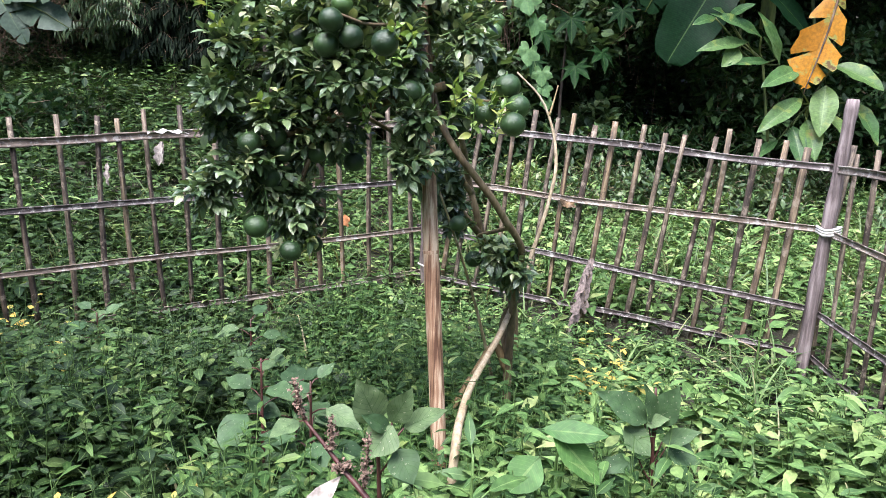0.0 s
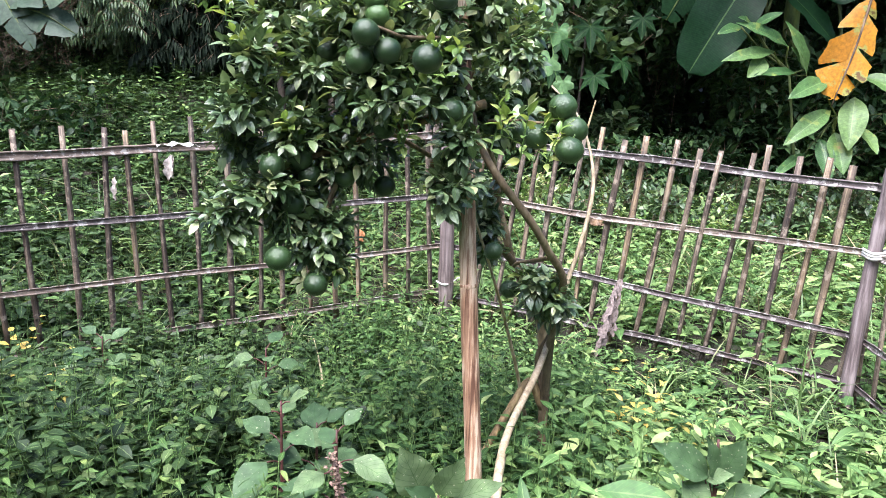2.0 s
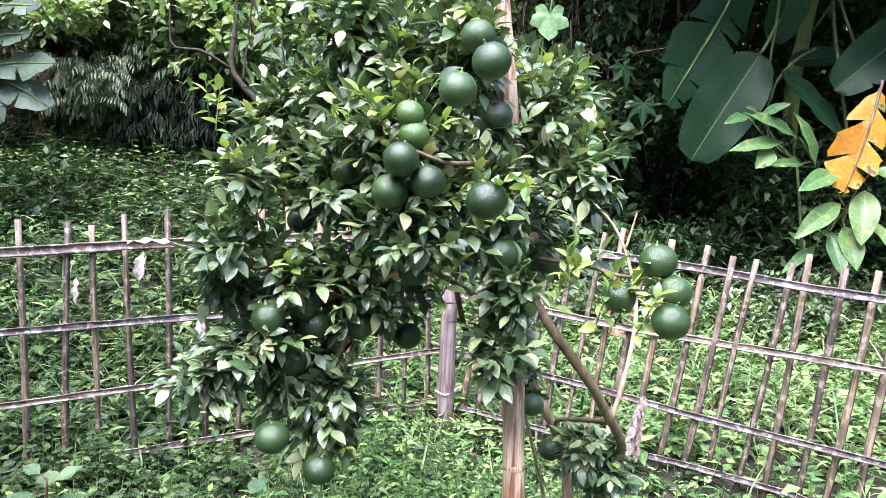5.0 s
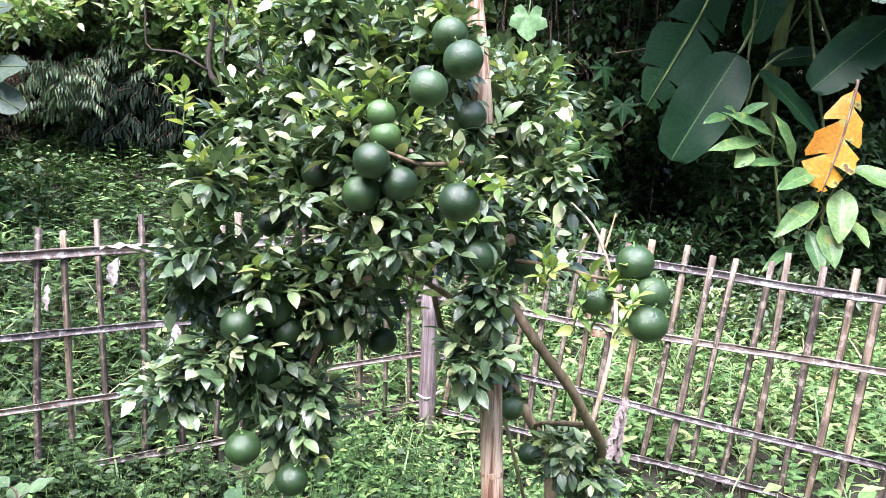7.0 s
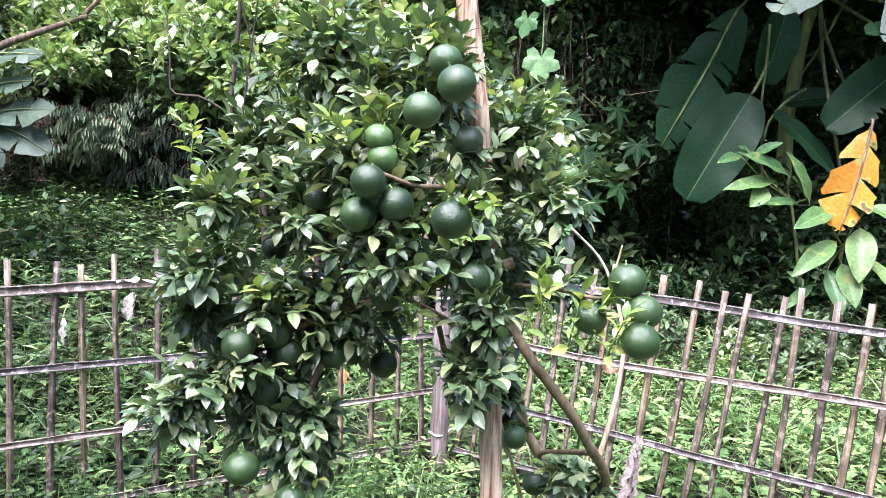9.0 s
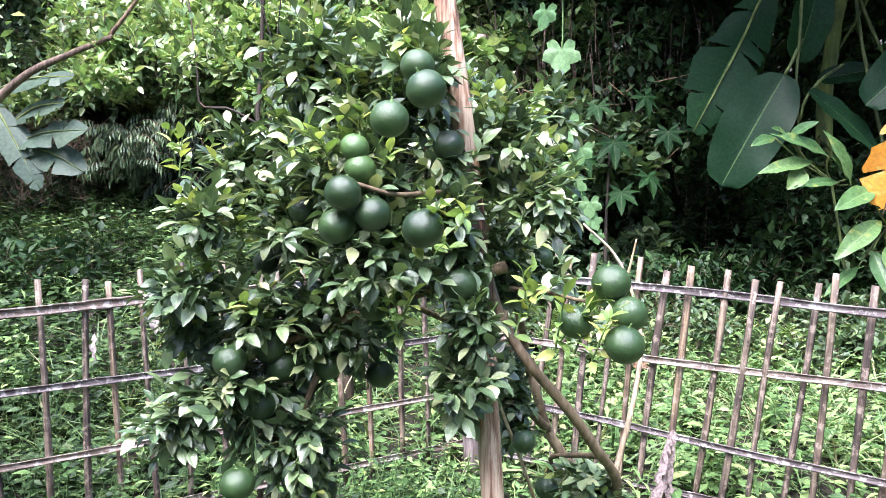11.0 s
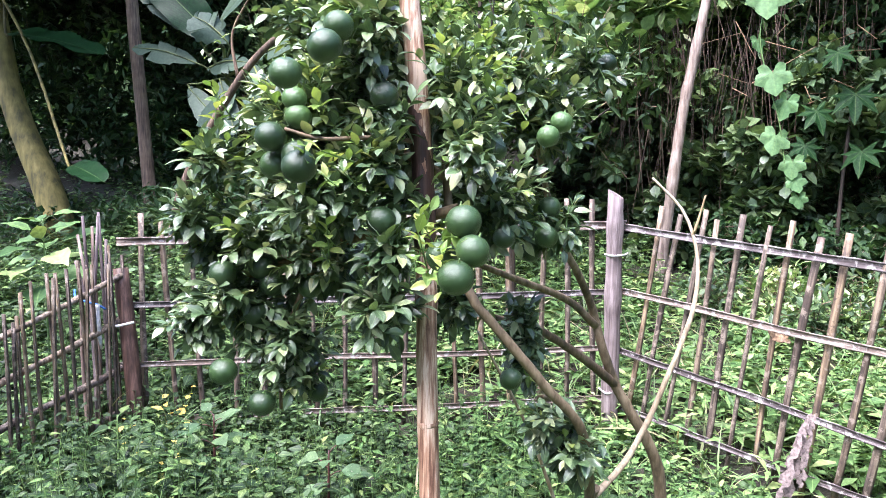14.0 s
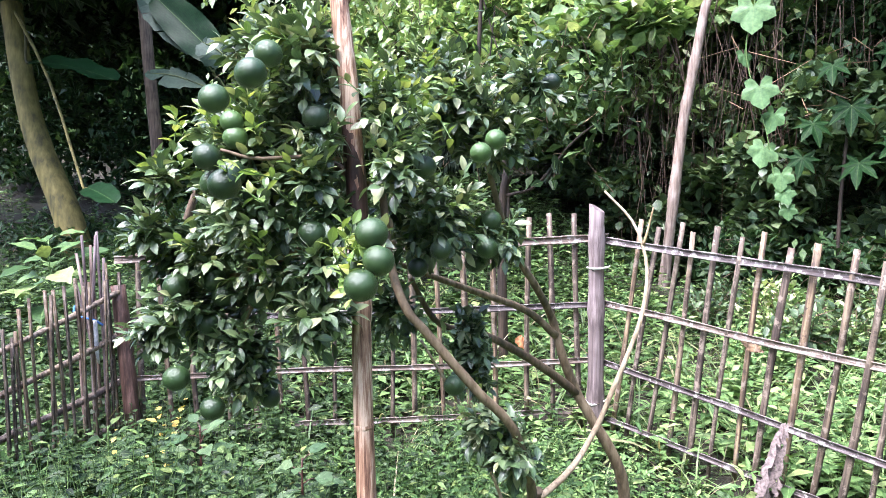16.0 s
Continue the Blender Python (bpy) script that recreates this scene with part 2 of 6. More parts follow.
wither(M_BANANA_YELLOW, [(0.56, 0.62, (0.3, 0.34, 0.09), 0.85), (0.65, 0.69, (0.13, 0.055, 0.02), 0.9)], 7.0)
wither(M_GINGER, [(0.6, 0.66, (0.27, 0.3, 0.07), 0.5), (0.7, 0.72, (0.3, 0.2, 0.08), 0.8)], 5.0)
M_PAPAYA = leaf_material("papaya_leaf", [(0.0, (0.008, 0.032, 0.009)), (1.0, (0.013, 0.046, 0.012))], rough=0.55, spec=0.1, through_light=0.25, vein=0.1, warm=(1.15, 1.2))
M_IVY = leaf_material("gourd_leaf", [(0.0, (0.08, 0.19, 0.06)), (1.0, (0.13, 0.26, 0.09))], rough=0.5, spec=0.2, through_light=0.35, vein=0.15, warm=(1.15, 1.3))
# dark copy of the thicket leaf: shade is put into its colour
M_BACK_DARK = leaf_material("shade_toned_leaf", [(0.0, (0.011, 0.034, 0.011)), (0.6, (0.023, 0.064, 0.017)), (1.0, (0.055, 0.115, 0.028))], rough=0.5, spec=0.25, through_light=0.2, vein=0.2, warm=(1.15, 1.4))
# bright copy: sunlight on the thicket is put into its colour
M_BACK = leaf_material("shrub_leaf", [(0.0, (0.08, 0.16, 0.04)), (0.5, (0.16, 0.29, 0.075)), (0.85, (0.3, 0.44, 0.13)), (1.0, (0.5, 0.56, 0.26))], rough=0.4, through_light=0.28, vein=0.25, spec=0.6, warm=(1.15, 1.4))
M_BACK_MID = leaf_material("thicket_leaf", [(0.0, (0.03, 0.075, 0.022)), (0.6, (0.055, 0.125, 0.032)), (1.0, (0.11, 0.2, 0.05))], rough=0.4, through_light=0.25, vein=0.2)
# pale green, its brightness raised further to stand for sunlight
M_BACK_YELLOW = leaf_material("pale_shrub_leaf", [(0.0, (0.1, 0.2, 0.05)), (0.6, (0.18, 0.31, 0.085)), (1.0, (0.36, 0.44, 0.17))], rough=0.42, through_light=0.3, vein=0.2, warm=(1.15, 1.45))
M_DRY = plain_material("dry_leaf", (0.42, 0.36, 0.33), 0.85, 60.0, 0.5)
M_DARKSTEM = wood_material("dark_stem", (0.008, 0.006, 0.005), (0.022, 0.015, 0.011), (0.055, 0.038, 0.028))
# near-black leaves: the shade of the hollow is put into their colour
M_SHADE_FROND = leaf_material("shade_toned_frond_leaf", [(0.0, (0.006, 0.014, 0.006)), (0.8, (0.012, 0.026, 0.01)), (1.0, (0.03, 0.06, 0.022))], rough=0.6, spec=0.08, through_light=0.06, vein=0.1)
M_DEADBROWN = wood_material("dead_stem", (0.05, 0.032, 0.022), (0.13, 0.085, 0.055), (0.24, 0.17, 0.11))
M_POLE = wood_material("peeled_pole", (0.12, 0.055, 0.034), (0.38, 0.22, 0.14), (0.66, 0.5, 0.37), streak=(95, 95, 2.2), rough=0.6, contrast=(0.41, 0.5, 0.57), tones=False)
M_REDBROWN = wood_material("red_brown_wood", (0.03, 0.016, 0.012), (0.08, 0.042, 0.03), (0.19, 0.11, 0.08), streak=(70, 70, 3), rough=0.55)
M_BARK = wood_material("citrus_bark", (0.07, 0.055, 0.03), (0.16, 0.115, 0.06), (0.27, 0.21, 0.12), streak=(45, 45, 12))
M_STICK = wood_material("bare_stick", (0.2, 0.15, 0.09), (0.36, 0.28, 0.17), (0.5, 0.42, 0.29), streak=(60, 60, 9))
M_SLAT = wood_material("weathered_cane", (0.035, 0.026, 0.022), (0.115, 0.087, 0.064), (0.29, 0.23, 0.165), streak=(70, 70, 3), flakes=(18.0, (0.3, 0.24, 0.19), (0.045, 0.03, 0.026)))
M_RAIL = wood_material("grey_cane", (0.055, 0.042, 0.04), (0.14, 0.115, 0.11), (0.4, 0.365, 0.35), streak=(6, 6, 90), contrast=(0.4, 0.52, 0.68), flakes=(26.0, (0.42, 0.385, 0.37), (0.06, 0.04, 0.035)))
M_POST = wood_material("post_cane", (0.08, 0.058, 0.056), (0.18, 0.14, 0.135), (0.34, 0.28, 0.27), streak=(60, 60, 2))
M_FRUIT = fruit_material("green_peel", [(0.3, (0.013, 0.031, 0.01)), (0.6, (0.025, 0.054, 0.017)), (0.85, (0.05, 0.096, 0.03))])
M_FRUIT_LIGHT = fruit_material("light_green_peel", [(0.3, (0.06, 0.12, 0.034)), (0.8, (0.115, 0.19, 0.06))])
M_RED_STEM = plain_material("red_stem", (0.075, 0.026, 0.024), 0.55)
M_GREEN_STEM = plain_material("green_stem", (0.12, 0.2, 0.06), 0.55)
M_YELLOW_STEM = wood_material("yellow_stem", (0.05, 0.048, 0.015), (0.13, 0.115, 0.033), (0.21, 0.18, 0.06), streak=(14, 14, 2))
M_SEED = plain_material("seed_spike", (0.2, 0.13, 0.1), 0.9, 220.0, 0.6)
M_STRING = plain_material("blue_string", (0.05, 0.16, 0.45), 0.6)
M_CLOTH = plain_material("pale_strip", (0.6, 0.57, 0.55), 0.85)


# ---- mesh helpers ----
def empty(name, x=0.0, y=0.0, z=0.0):
    ob = new(name)
    ob.location = (x, y, z)
    ob.empty_display_size = 0.1
    return ob


def world_of(ob):
    m = ob.matrix_basis.copy()
    return world_of(ob.parent) @ ob.matrix_parent_inverse @ m if ob.parent else m


def part(name, data, mat, parent=None, label=""):
    """One mesh object under a thing or a part, given in world places."""
    if isinstance(data, bmesh.types.BMesh):
        me = bpy.data.meshes.new(name)
        data.to_mesh(me)
        data.free()
        data = me
    if not data.materials:
        data.materials.append(mat)
    ob = new(name, data)
    if parent is not None:
        ob.parent = parent
        ob.matrix_parent_inverse = world_of(parent).inverted()
    return tagged(ob, label)


def spline(pts, n):
    """n points along a smooth curve through pts."""
    p = np.array(pts, float)
    p = np.vstack([2 * p[0] - p[1], p, 2 * p[-1] - p[-2]])
    out = []
    for u in np.linspace(0, len(pts) - 1 - 1e-6, n):
        i, f = int(u), u - int(u)
        a, b, c, d = p[i:i + 4]
        out.append(0.5 * (2 * b + (c - a) * f + (2 * a - 5 * b + 4 * c - d) * f * f + (3 * b - 3 * c + d - a) * f ** 3))
    return np.array(out)


def tube(pts, radii, sides=8, n=None, wobble=0.0, seed=0, nodes=(), squash=1.0):
    """A round stem through pts; radii along it; nodes: shares of its length at which it swells."""
    r0 = np.random.RandomState(seed)
    n = n or max(4, len(pts) * 3)
    ctr = spline(pts, n)
    rad = np.interp(np.linspace(0, 1, n), np.linspace(0, 1, len(radii)), radii)
    for k in nodes:
        i = int(round(k * (n - 1)))
        rad[i] *= 1.16
    bm = bmesh.new()
    uvl = bm.loops.layers.uv.new("UVMap")
    rings = []
    side = None
    for i in range(n):
        d = ctr[min(i + 1, n - 1)] - ctr[max(i - 1, 0)]
        d = d / (np.linalg.norm(d) + 1e-9)
        if side is None:
            side = np.cross(d, (0, 0, 1) if abs(d[2]) < 0.9 else (0, 1, 0))
        side = side - d * side.dot(d)
        side = side / np.linalg.norm(side)
        up = np.cross(side, d)
        ring = []
        for k in range(sides):
            a = 2 * math.pi * k / sides
            r = rad[i] * (1 + wobble * r0.uniform(-1, 1))
            ring.append(bm.verts.new(ctr[i] + side * math.cos(a) * r + up * math.sin(a) * r * squash))
        rings.append(ring)
    for i in range(n - 1):
        for k in range(sides):
            f = bm.faces.new((rings[i][k], rings[i][(k + 1) % sides], rings[i + 1][(k + 1) % sides], rings[i + 1][k]))
            f.smooth = True
            for lo, uv in zip(f.loops, ((k / sides, i / n), ((k + 1) / sides, i / n), ((k + 1) / sides, (i + 1) / n), (k / sides, (i + 1) / n))):
                lo[uvl].uv = uv
    bm.faces.new(rings[0][::-1])
    bm.faces.new(rings[-1])
    return bm


def leaf_template(n=3, width=0.36, fold=0.35, curl=0.25, peak=0.42, tip=0.02, point=0.85, half=1):
    """A leaf one unit long along y: rows from the left edge over the midrib to the right edge, each half bulging where it has several columns."""
    v = np.linspace(0, 1, n + 1)
    prof = np.where(v < peak, np.sin(np.clip(v / peak, 0, 1) * math.pi / 2), np.cos(np.clip((v - peak) / (1 - peak), 0, 1) * math.pi / 2) ** point)
    h = np.maximum(width / 2 * prof, tip)
    h[0] = max(tip, 0.018)
    m = 2 * half + 1
    u = np.linspace(-1, 1, m)
    co = np.zeros((n + 1, m, 3))
    co[:, :, 0] = h[:, None] * u[None, :]
    co[:, :, 1] = v[:, None]
    rise = np.abs(u) if half == 1 else 1.5 * np.abs(u) - 0.75 * u * u
    co[:, :, 2] = -curl * (v ** 2)[:, None] + fold * h[:, None] * rise[None, :]
    uv = np.zeros((n + 1, m, 2))
    uv[:, :, 0] = (u * 0.5 + 0.5)[None, :]
    uv[:, :, 1] = v[:, None]
    quads = []
    for i in range(n):
        for k in range(m - 1):
            a = i * m + k
            quads.append((a, a + 1, a + m + 1, a + m))
    return co.reshape(-1, 3), np.array(quads), uv.reshape(-1, 2)


class Batch:
    """Many leaves or stems gathered into one mesh."""

    def __init__(self):
        self.co, self.quads, self.uv, self.count = [], [], [], 0

    def leaves(self, template, pos, yaw, pitch, roll, size):
        co, quads, uv = template
        n = len(pos)
        cy, sy, cp, sp, cr, sr = np.cos(yaw), np.sin(yaw), np.cos(pitch), np.sin(pitch), np.cos(roll), np.sin(roll)
        x = co[None, :, 0] * cr[:, None] + co[None, :, 2] * sr[:, None]
        z = -co[None, :, 0] * sr[:, None] + co[None, :, 2] * cr[:, None]
        y = np.broadcast_to(co[None, :, 1], x.shape)
        y2 = y * cp[:, None] - z * sp[:, None]
        z2 = y * sp[:, None] + z * cp[:, None]
        x3 = x * cy[:, None] - y2 * sy[:, None]
        y3 = x * sy[:, None] + y2 * cy[:, None]
        w = np.stack([x3, y3, z2], 2) * np.asarray(size)[:, None, None] + np.asarray(pos)[:, None, :]
        self.co.append(w.reshape(-1, 3))
        self.quads.append((quads[None] + (np.arange(n) * len(co))[:, None, None]).reshape(-1, 4) + self.count)
        self.uv.append(np.broadcast_to(uv[quads.reshape(-1)][None], (n, quads.size, 2)).reshape(-1, 2))
        self.count += n * len(co)

    def stems(self, a, b, ra, rb):
        a, b = np.asarray(a, float), np.asarray(b, float)
        n = len(a)
        d = b - a
        d = d / (np.linalg.norm(d, axis=1)[:, None] + 1e-9)
        s = np.cross(d, np.array([0.31, 0.95, 0.1]))
        s = s / (np.linalg.norm(s, axis=1)[:, None] + 1e-9)
        u = np.cross(s, d)
        w = np.zeros((n, 6, 3))
        for k in range(3):
            t = 2 * math.pi * k / 3
            o = s * math.cos(t) + u * math.sin(t)
            w[:, k] = a + o * np.reshape(ra, (-1, 1))
            w[:, 3 + k] = b + o * np.reshape(rb, (-1, 1))
        quads = np.array([(0, 1, 4, 3), (1, 2, 5, 4), (2, 0, 3, 5)])
        self.co.append(w.reshape(-1, 3))
        self.quads.append((quads[None] + (np.arange(n) * 6)[:, None, None]).reshape(-1, 4) + self.count)
        self.uv.append(np.tile(np.array([(0, 0), (1, 0), (1, 1), (0, 1)], float), (n * 3, 1)))
        self.count += n * 6

    def mesh(self, name):
        co, q, uv = np.concatenate(self.co), np.concatenate(self.quads), np.concatenate(self.uv)
        me = bpy.data.meshes.new(name)
        me.vertices.add(len(co))
        me.vertices.foreach_set("co", co.astype(np.float32).ravel())
        me.loops.add(q.size)
        me.loops.foreach_set("vertex_index", q.astype(np.int32).ravel())
        me.polygons.add(len(q))
        me.polygons.foreach_set("loop_start", np.arange(0, q.size, 4, dtype=np.int32))
        me.uv_layers.new(name="UVMap").data.foreach_set("uv", uv.astype(np.float32).ravel())
        me.polygons.foreach_set("use_smooth", np.ones(len(q), bool))
        me.update(calc_edges=True)
        return me


def big_leaf(base, tip, width, face=(0, -1, 0.3), droop=0.12, fold=0.25, rows=12, cols=6, peak=0.45, wave=0.02, notches=0, seed=0, heart=0.0, box=1.0, deep=0.62, tail=0.7):
    """A large single leaf from base to tip whose upper side looks along face."""
    r0 = np.random.RandomState(seed)
    base, tip, face = Vector(base), Vector(tip), Vector(face).normalized()
    along = tip - base
    length = along.length
    y = along.normalized()
    x = y.cross(face).normalized()
    z = x.cross(y)
    bm = bmesh.new()
    uvl = bm.loops.layers.uv.new("UVMap")
    grid = []
    cut = {(int(r0.randint(2, rows - 1)), int(r0.randint(0, 2))): r0.uniform(deep, 0.9) for _ in range(notches)}
    ph = r0.uniform(0, 6)
    for i in range(rows + 1):
        v = i / rows
        p = math.sin(min(1, v / peak) * math.pi / 2) if v < peak else math.cos((v - peak) / (1 - peak) * math.pi / 2) ** tail
        h = max(width / 2 * p ** box, 0.012 * width)
        row = []
        for k in range(cols + 1):
            u = k / cols * 2 - 1
            hh = h * u
            if abs(u) > 0.3 and (i, 0 if u < 0 else 1) in cut:
                hh *= cut[(i, 0 if u < 0 else 1)]
            vy = v * length - heart * length * abs(u) * max(0, 0.35 - v)
            zz = fold * abs(hh) - droop * length * v * v * 1.2 + wave * length * math.sin(v * 17 + u * 2 + ph) * abs(u) ** 2
            row.append((bm.verts.new(base + x * hh + y * vy + z * (zz + droop * length * v)), (u * 0.5 + 0.5, v)))
        grid.append(row)
    for i in range(rows):
        for k in range(cols):
            q = (grid[i][k], grid[i][k + 1], grid[i + 1][k + 1], grid[i + 1][k])
            f = bm.faces.new([a for a, _ in q])
            f.smooth = True
            for lo, (_, uv) in zip(f.loops, q):
                lo[uvl].uv = uv
    return bm


def torn_leaf(base, tip, width, face=(0, -1, 0.3), strips=9, gap=0.12, droop=0.12, peak=0.45, ragged=0.25, seed=0, slope=0.6):
    """A blade torn into strips that hang from its midrib on both sides."""
    r0 = np.random.RandomState(seed)
    base, tip, face = Vector(base), Vector(tip), Vector(face).normalized()
    length = (tip - base).length
    y = (tip - base).normalized()
    x = y.cross(face).normalized()
    z = x.cross(y)
    bm = bmesh.new()
    uvl = bm.loops.layers.uv.new("UVMap")
    for side in (-1, 1):
        cuts = np.sort(np.concatenate([[0.02, 0.99], np.linspace(0.08, 0.92, strips - 1) + r0.uniform(-0.55, 0.55, strips - 1) / strips]))
        for a, b in zip(cuts[:-1], cuts[1:]):
            lift, tilt, cut, lag = r0.uniform(-0.15, 0.35), r0.uniform(-0.4, 0.4), r0.uniform(1 - ragged, 1.0), r0.uniform(-0.3, 0.3)
            rows = []
            for i in range(6):
                u = i / 5
                row = []
                for k in range(5):
                    m = k / 4
                    v = a + (b - a) * (m if u < 0.25 else 0.5 + (m - 0.5) * (1 - gap * u))
                    v = min(max(v, 0.0), 1.0)
                    p = math.sin(min(1, v / peak) * math.pi / 2) ** 0.6 if v < peak else max(0.0, math.cos((v - peak) / (1 - peak) * math.pi / 2)) ** 0.6
                    h = width / 2 * max(p, 0.08) * cut * u * (1 + 0.05 * math.sin(m * 9 + seed) * u)
                    zz = h * (lift + tilt * (m - 0.5)) - droop * length * (v * v - v) - 0.25 * h * h / width
                    pos = base + x * side * h + y * (v * length + (slope + lag * slope) * h) + z * zz
                    row.append((bm.verts.new(pos), (0.5 + side * u * 0.5, v)))
                rows.append(row)
            for i in range(5):
                for k in range(4):
                    q = [rows[i][k], rows[i][k + 1], rows[i + 1][k + 1], rows[i + 1][k]]
                    if side > 0:
                        q.reverse()
                    f = bm.faces.new([c for c, _ in q])
                    f.smooth = True
                    for lo, (_, uv) in zip(f.loops, q):
                        lo[uvl].uv = uv
    return bm


def lobed_leaf(size, lobes=5, depth=0.4):
    """A palmate leaf one hand wide with pointed lobes, the stalk at the origin, hanging along -z and facing -y."""
    bm = bmesh.new()
    uvl = bm.loops.layers.uv.new("UVMap")
    hub = (0, -0.03 * size, -0.12 * size)
    c = bm.verts.new(hub)
    gap = 2 * math.pi * 0.86 / lobes
    ring, inner = [], []
    n = lobes * 8
    for i in range(n + 1):
        u = i / n * lobes
        a = -math.pi / 2 + (u - lobes / 2) * gap
        near = abs(u - int(u) - 0.5) * 2 if u < lobes else 1.0
        k = abs(int(min(u, lobes - 0.01)) - (lobes - 1) / 2) / max(1, (lobes - 1) / 2)
        reach = 0.72 - 0.26 * k
        r = size * reach * (1 - depth * near ** 0.75)
        if i in (0, n):
            r = size * 0.22
        x, z = math.cos(a) * r, math.sin(a) * r
        cup = 0.22 * size * (r / size) ** 2 + 0.05 * size * math.sin(a * lobes)
        ring.append(bm.verts.new((hub[0] + x, hub[1] + cup, hub[2] + z)))
        inner.append(bm.verts.new((hub[0] + x * 0.5, hub[1] + cup * 0.25, hub[2] + z * 0.5)))
    for i in range(n):
        u0, u1 = i / n * lobes % 1.0, (i + 1) / n * lobes % 1.0 or 1.0
        for vs, uvs in (((c, inner[i], inner[i + 1]), ((0.5, 0.0), (u0, 0.45), (u1, 0.45))), ((inner[i], ring[i], ring[i + 1], inner[i + 1]), ((u0, 0.45), (u0, 0.95), (u1, 0.95), (u1, 0.45)))):
            f = bm.faces.new(vs)
            f.smooth = True
            for lo, uv in zip(f.loops, uvs):
                lo[uvl].uv = uv
    return bm


def hill(x, y):
    """Height of the ground."""
    y = np.asarray(y, float)
    x = np.asarray(x, float)
    slope = 0.08 + 0.09 * np.clip(-x / 2.5, 0, 1) + 0.115 * np.clip((-x - 1.2) / 1.5, 0, 1) * np.clip((x + 7) / 1.5, 0, 1)
    rise = np.clip(y - 4.2, 0, 5.8) * slope + np.maximum(0, y - 13) * 0.35 + np.maximum(0, np.abs(x) - 9) * 0.12
    return rise + 0.025 * np.sin(x * 2.1 + 0.4) * np.cos(y * 1.7) + 0.015 * np.sin(x * 5.3 + y * 3.1)


# ---- ground ----
def build_ground():
    xs = np.concatenate([np.linspace(-300, -14, 8), np.linspace(-12, 12, 97), np.linspace(14, 300, 8)])
    ys = np.concatenate([np.linspace(-300, -6, 7), np.linspace(-4, 20, 97), np.linspace(24, 300, 8)])
    X, Y = np.meshgrid(xs, ys)
    Z = np.minimum(hill(X, Y), 24.0)
    me = bpy.data.meshes.new("ground")
    nx, ny = len(xs), len(ys)
    faces = [(j * nx + i, j * nx + i + 1, (j + 1) * nx + i + 1, (j + 1) * nx + i) for j in range(ny - 1) for i in range(nx - 1)]
    me.from_pydata(np.stack([X, Y, Z], 2).reshape(-1, 3).tolist(), [], faces)
    me.materials.append(M_SOIL)
    tagged(new("ground", me), "dark soil under a cover of green weeds", "ground", kind="structure")


build_ground()

# ---- fence ----
C, L_END, R_END = (-0.12, 5.02), (-2.62, 3.72), (2.06, 3.95)
SIDE_L, SIDE_R = (-2.66, 2.2), (2.1, 1.6)


def slat_mesh(seed, length=1.35, w=0.036, t=0.014):
    """A split cane: curved section, three or four joints, slightly bowed."""
    r0 = np.random.RandomState(seed)
    bm = bmesh.new()
    rows = 6
    joints = sorted(r0.choice(np.arange(1, rows - 1), 2, replace=False))
    rings = []
    bow, tw = r0.uniform(-0.012, 0.012), r0.uniform(-0.15, 0.15)
    for i in range(rows):
        z = length * i / (rows - 1)
        k = 1.1 if i in joints else r0.uniform(0.93, 1.0)
        b = bow * math.sin(math.pi * i / (rows - 1))
        a = tw * i / rows
        sec = ((-0.5, 0.3), (-0.3, -0.45), (0.0, -0.62), (0.3, -0.45), (0.5, 0.3))
        ring = []
        for u, v in sec:
            px, py = u * w * k, v * t * k
            ring.append(bm.verts.new((px * math.cos(a) - py * math.sin(a) + b, px * math.sin(a) + py * math.cos(a), z)))
        rings.append(ring)
    for i in range(rows - 1):
        for k in range(5):
            bm.faces.new((rings[i][k], rings[i][(k + 1) % 5], rings[i + 1][(k + 1) % 5], rings[i + 1][k]))
    bm.faces.new(rings[0][::-1])
    bm.faces.new(rings[-1])
    for f in bm.faces:
        f.smooth = len(f.verts) == 4
    me = bpy.data.meshes.new("slat")
    bm.to_mesh(me)
    bm.free()
    me.materials.append(M_SLAT)
    return me


SLATS = [slat_mesh(s) for s in range(6)]


def half_cane(pts, r, n, face, seed):
    """A cane split lengthwise, its hollow side towards face, joints marked by webs of wood."""
    r0 = np.random.RandomState(seed)
    ctr = spline(pts, n)
    f = np.array([face[0], face[1], 0.0])
    bm = bmesh.new()
    rings = []
    for i in range(n):
        k = r * (1.1 if i % 6 == 3 else r0.uniform(0.93, 1.03))
        ring = []
        for rad, order in ((1.0, range(7)), (0.68, range(6, -1, -1))):
            for s in order:
                a = math.pi * (s / 6 - 0.5)
                w = rad * k * (1 + 0.06 * r0.uniform(-1, 1))
                deep = 0.25 if (rad < 1 and i % 6 == 3) else 1.0
                p = ctr[i] - f * math.cos(a) * w * 0.62 * deep + np.array([0, 0, 1.0]) * math.sin(a) * w * 1.15
                ring.append(bm.verts.new(p))
        rings.append(ring)
    m = len(rings[0])
    for i in range(n - 1):
        for s in range(m):
            q = bm.faces.new((rings[i][s], rings[i][(s + 1) % m], rings[i + 1][(s + 1) % m], rings[i + 1][s]))
            q.smooth = True
    bm.faces.new(rings[0][::-1])
    bm.faces.new(rings[-1])
    return bm


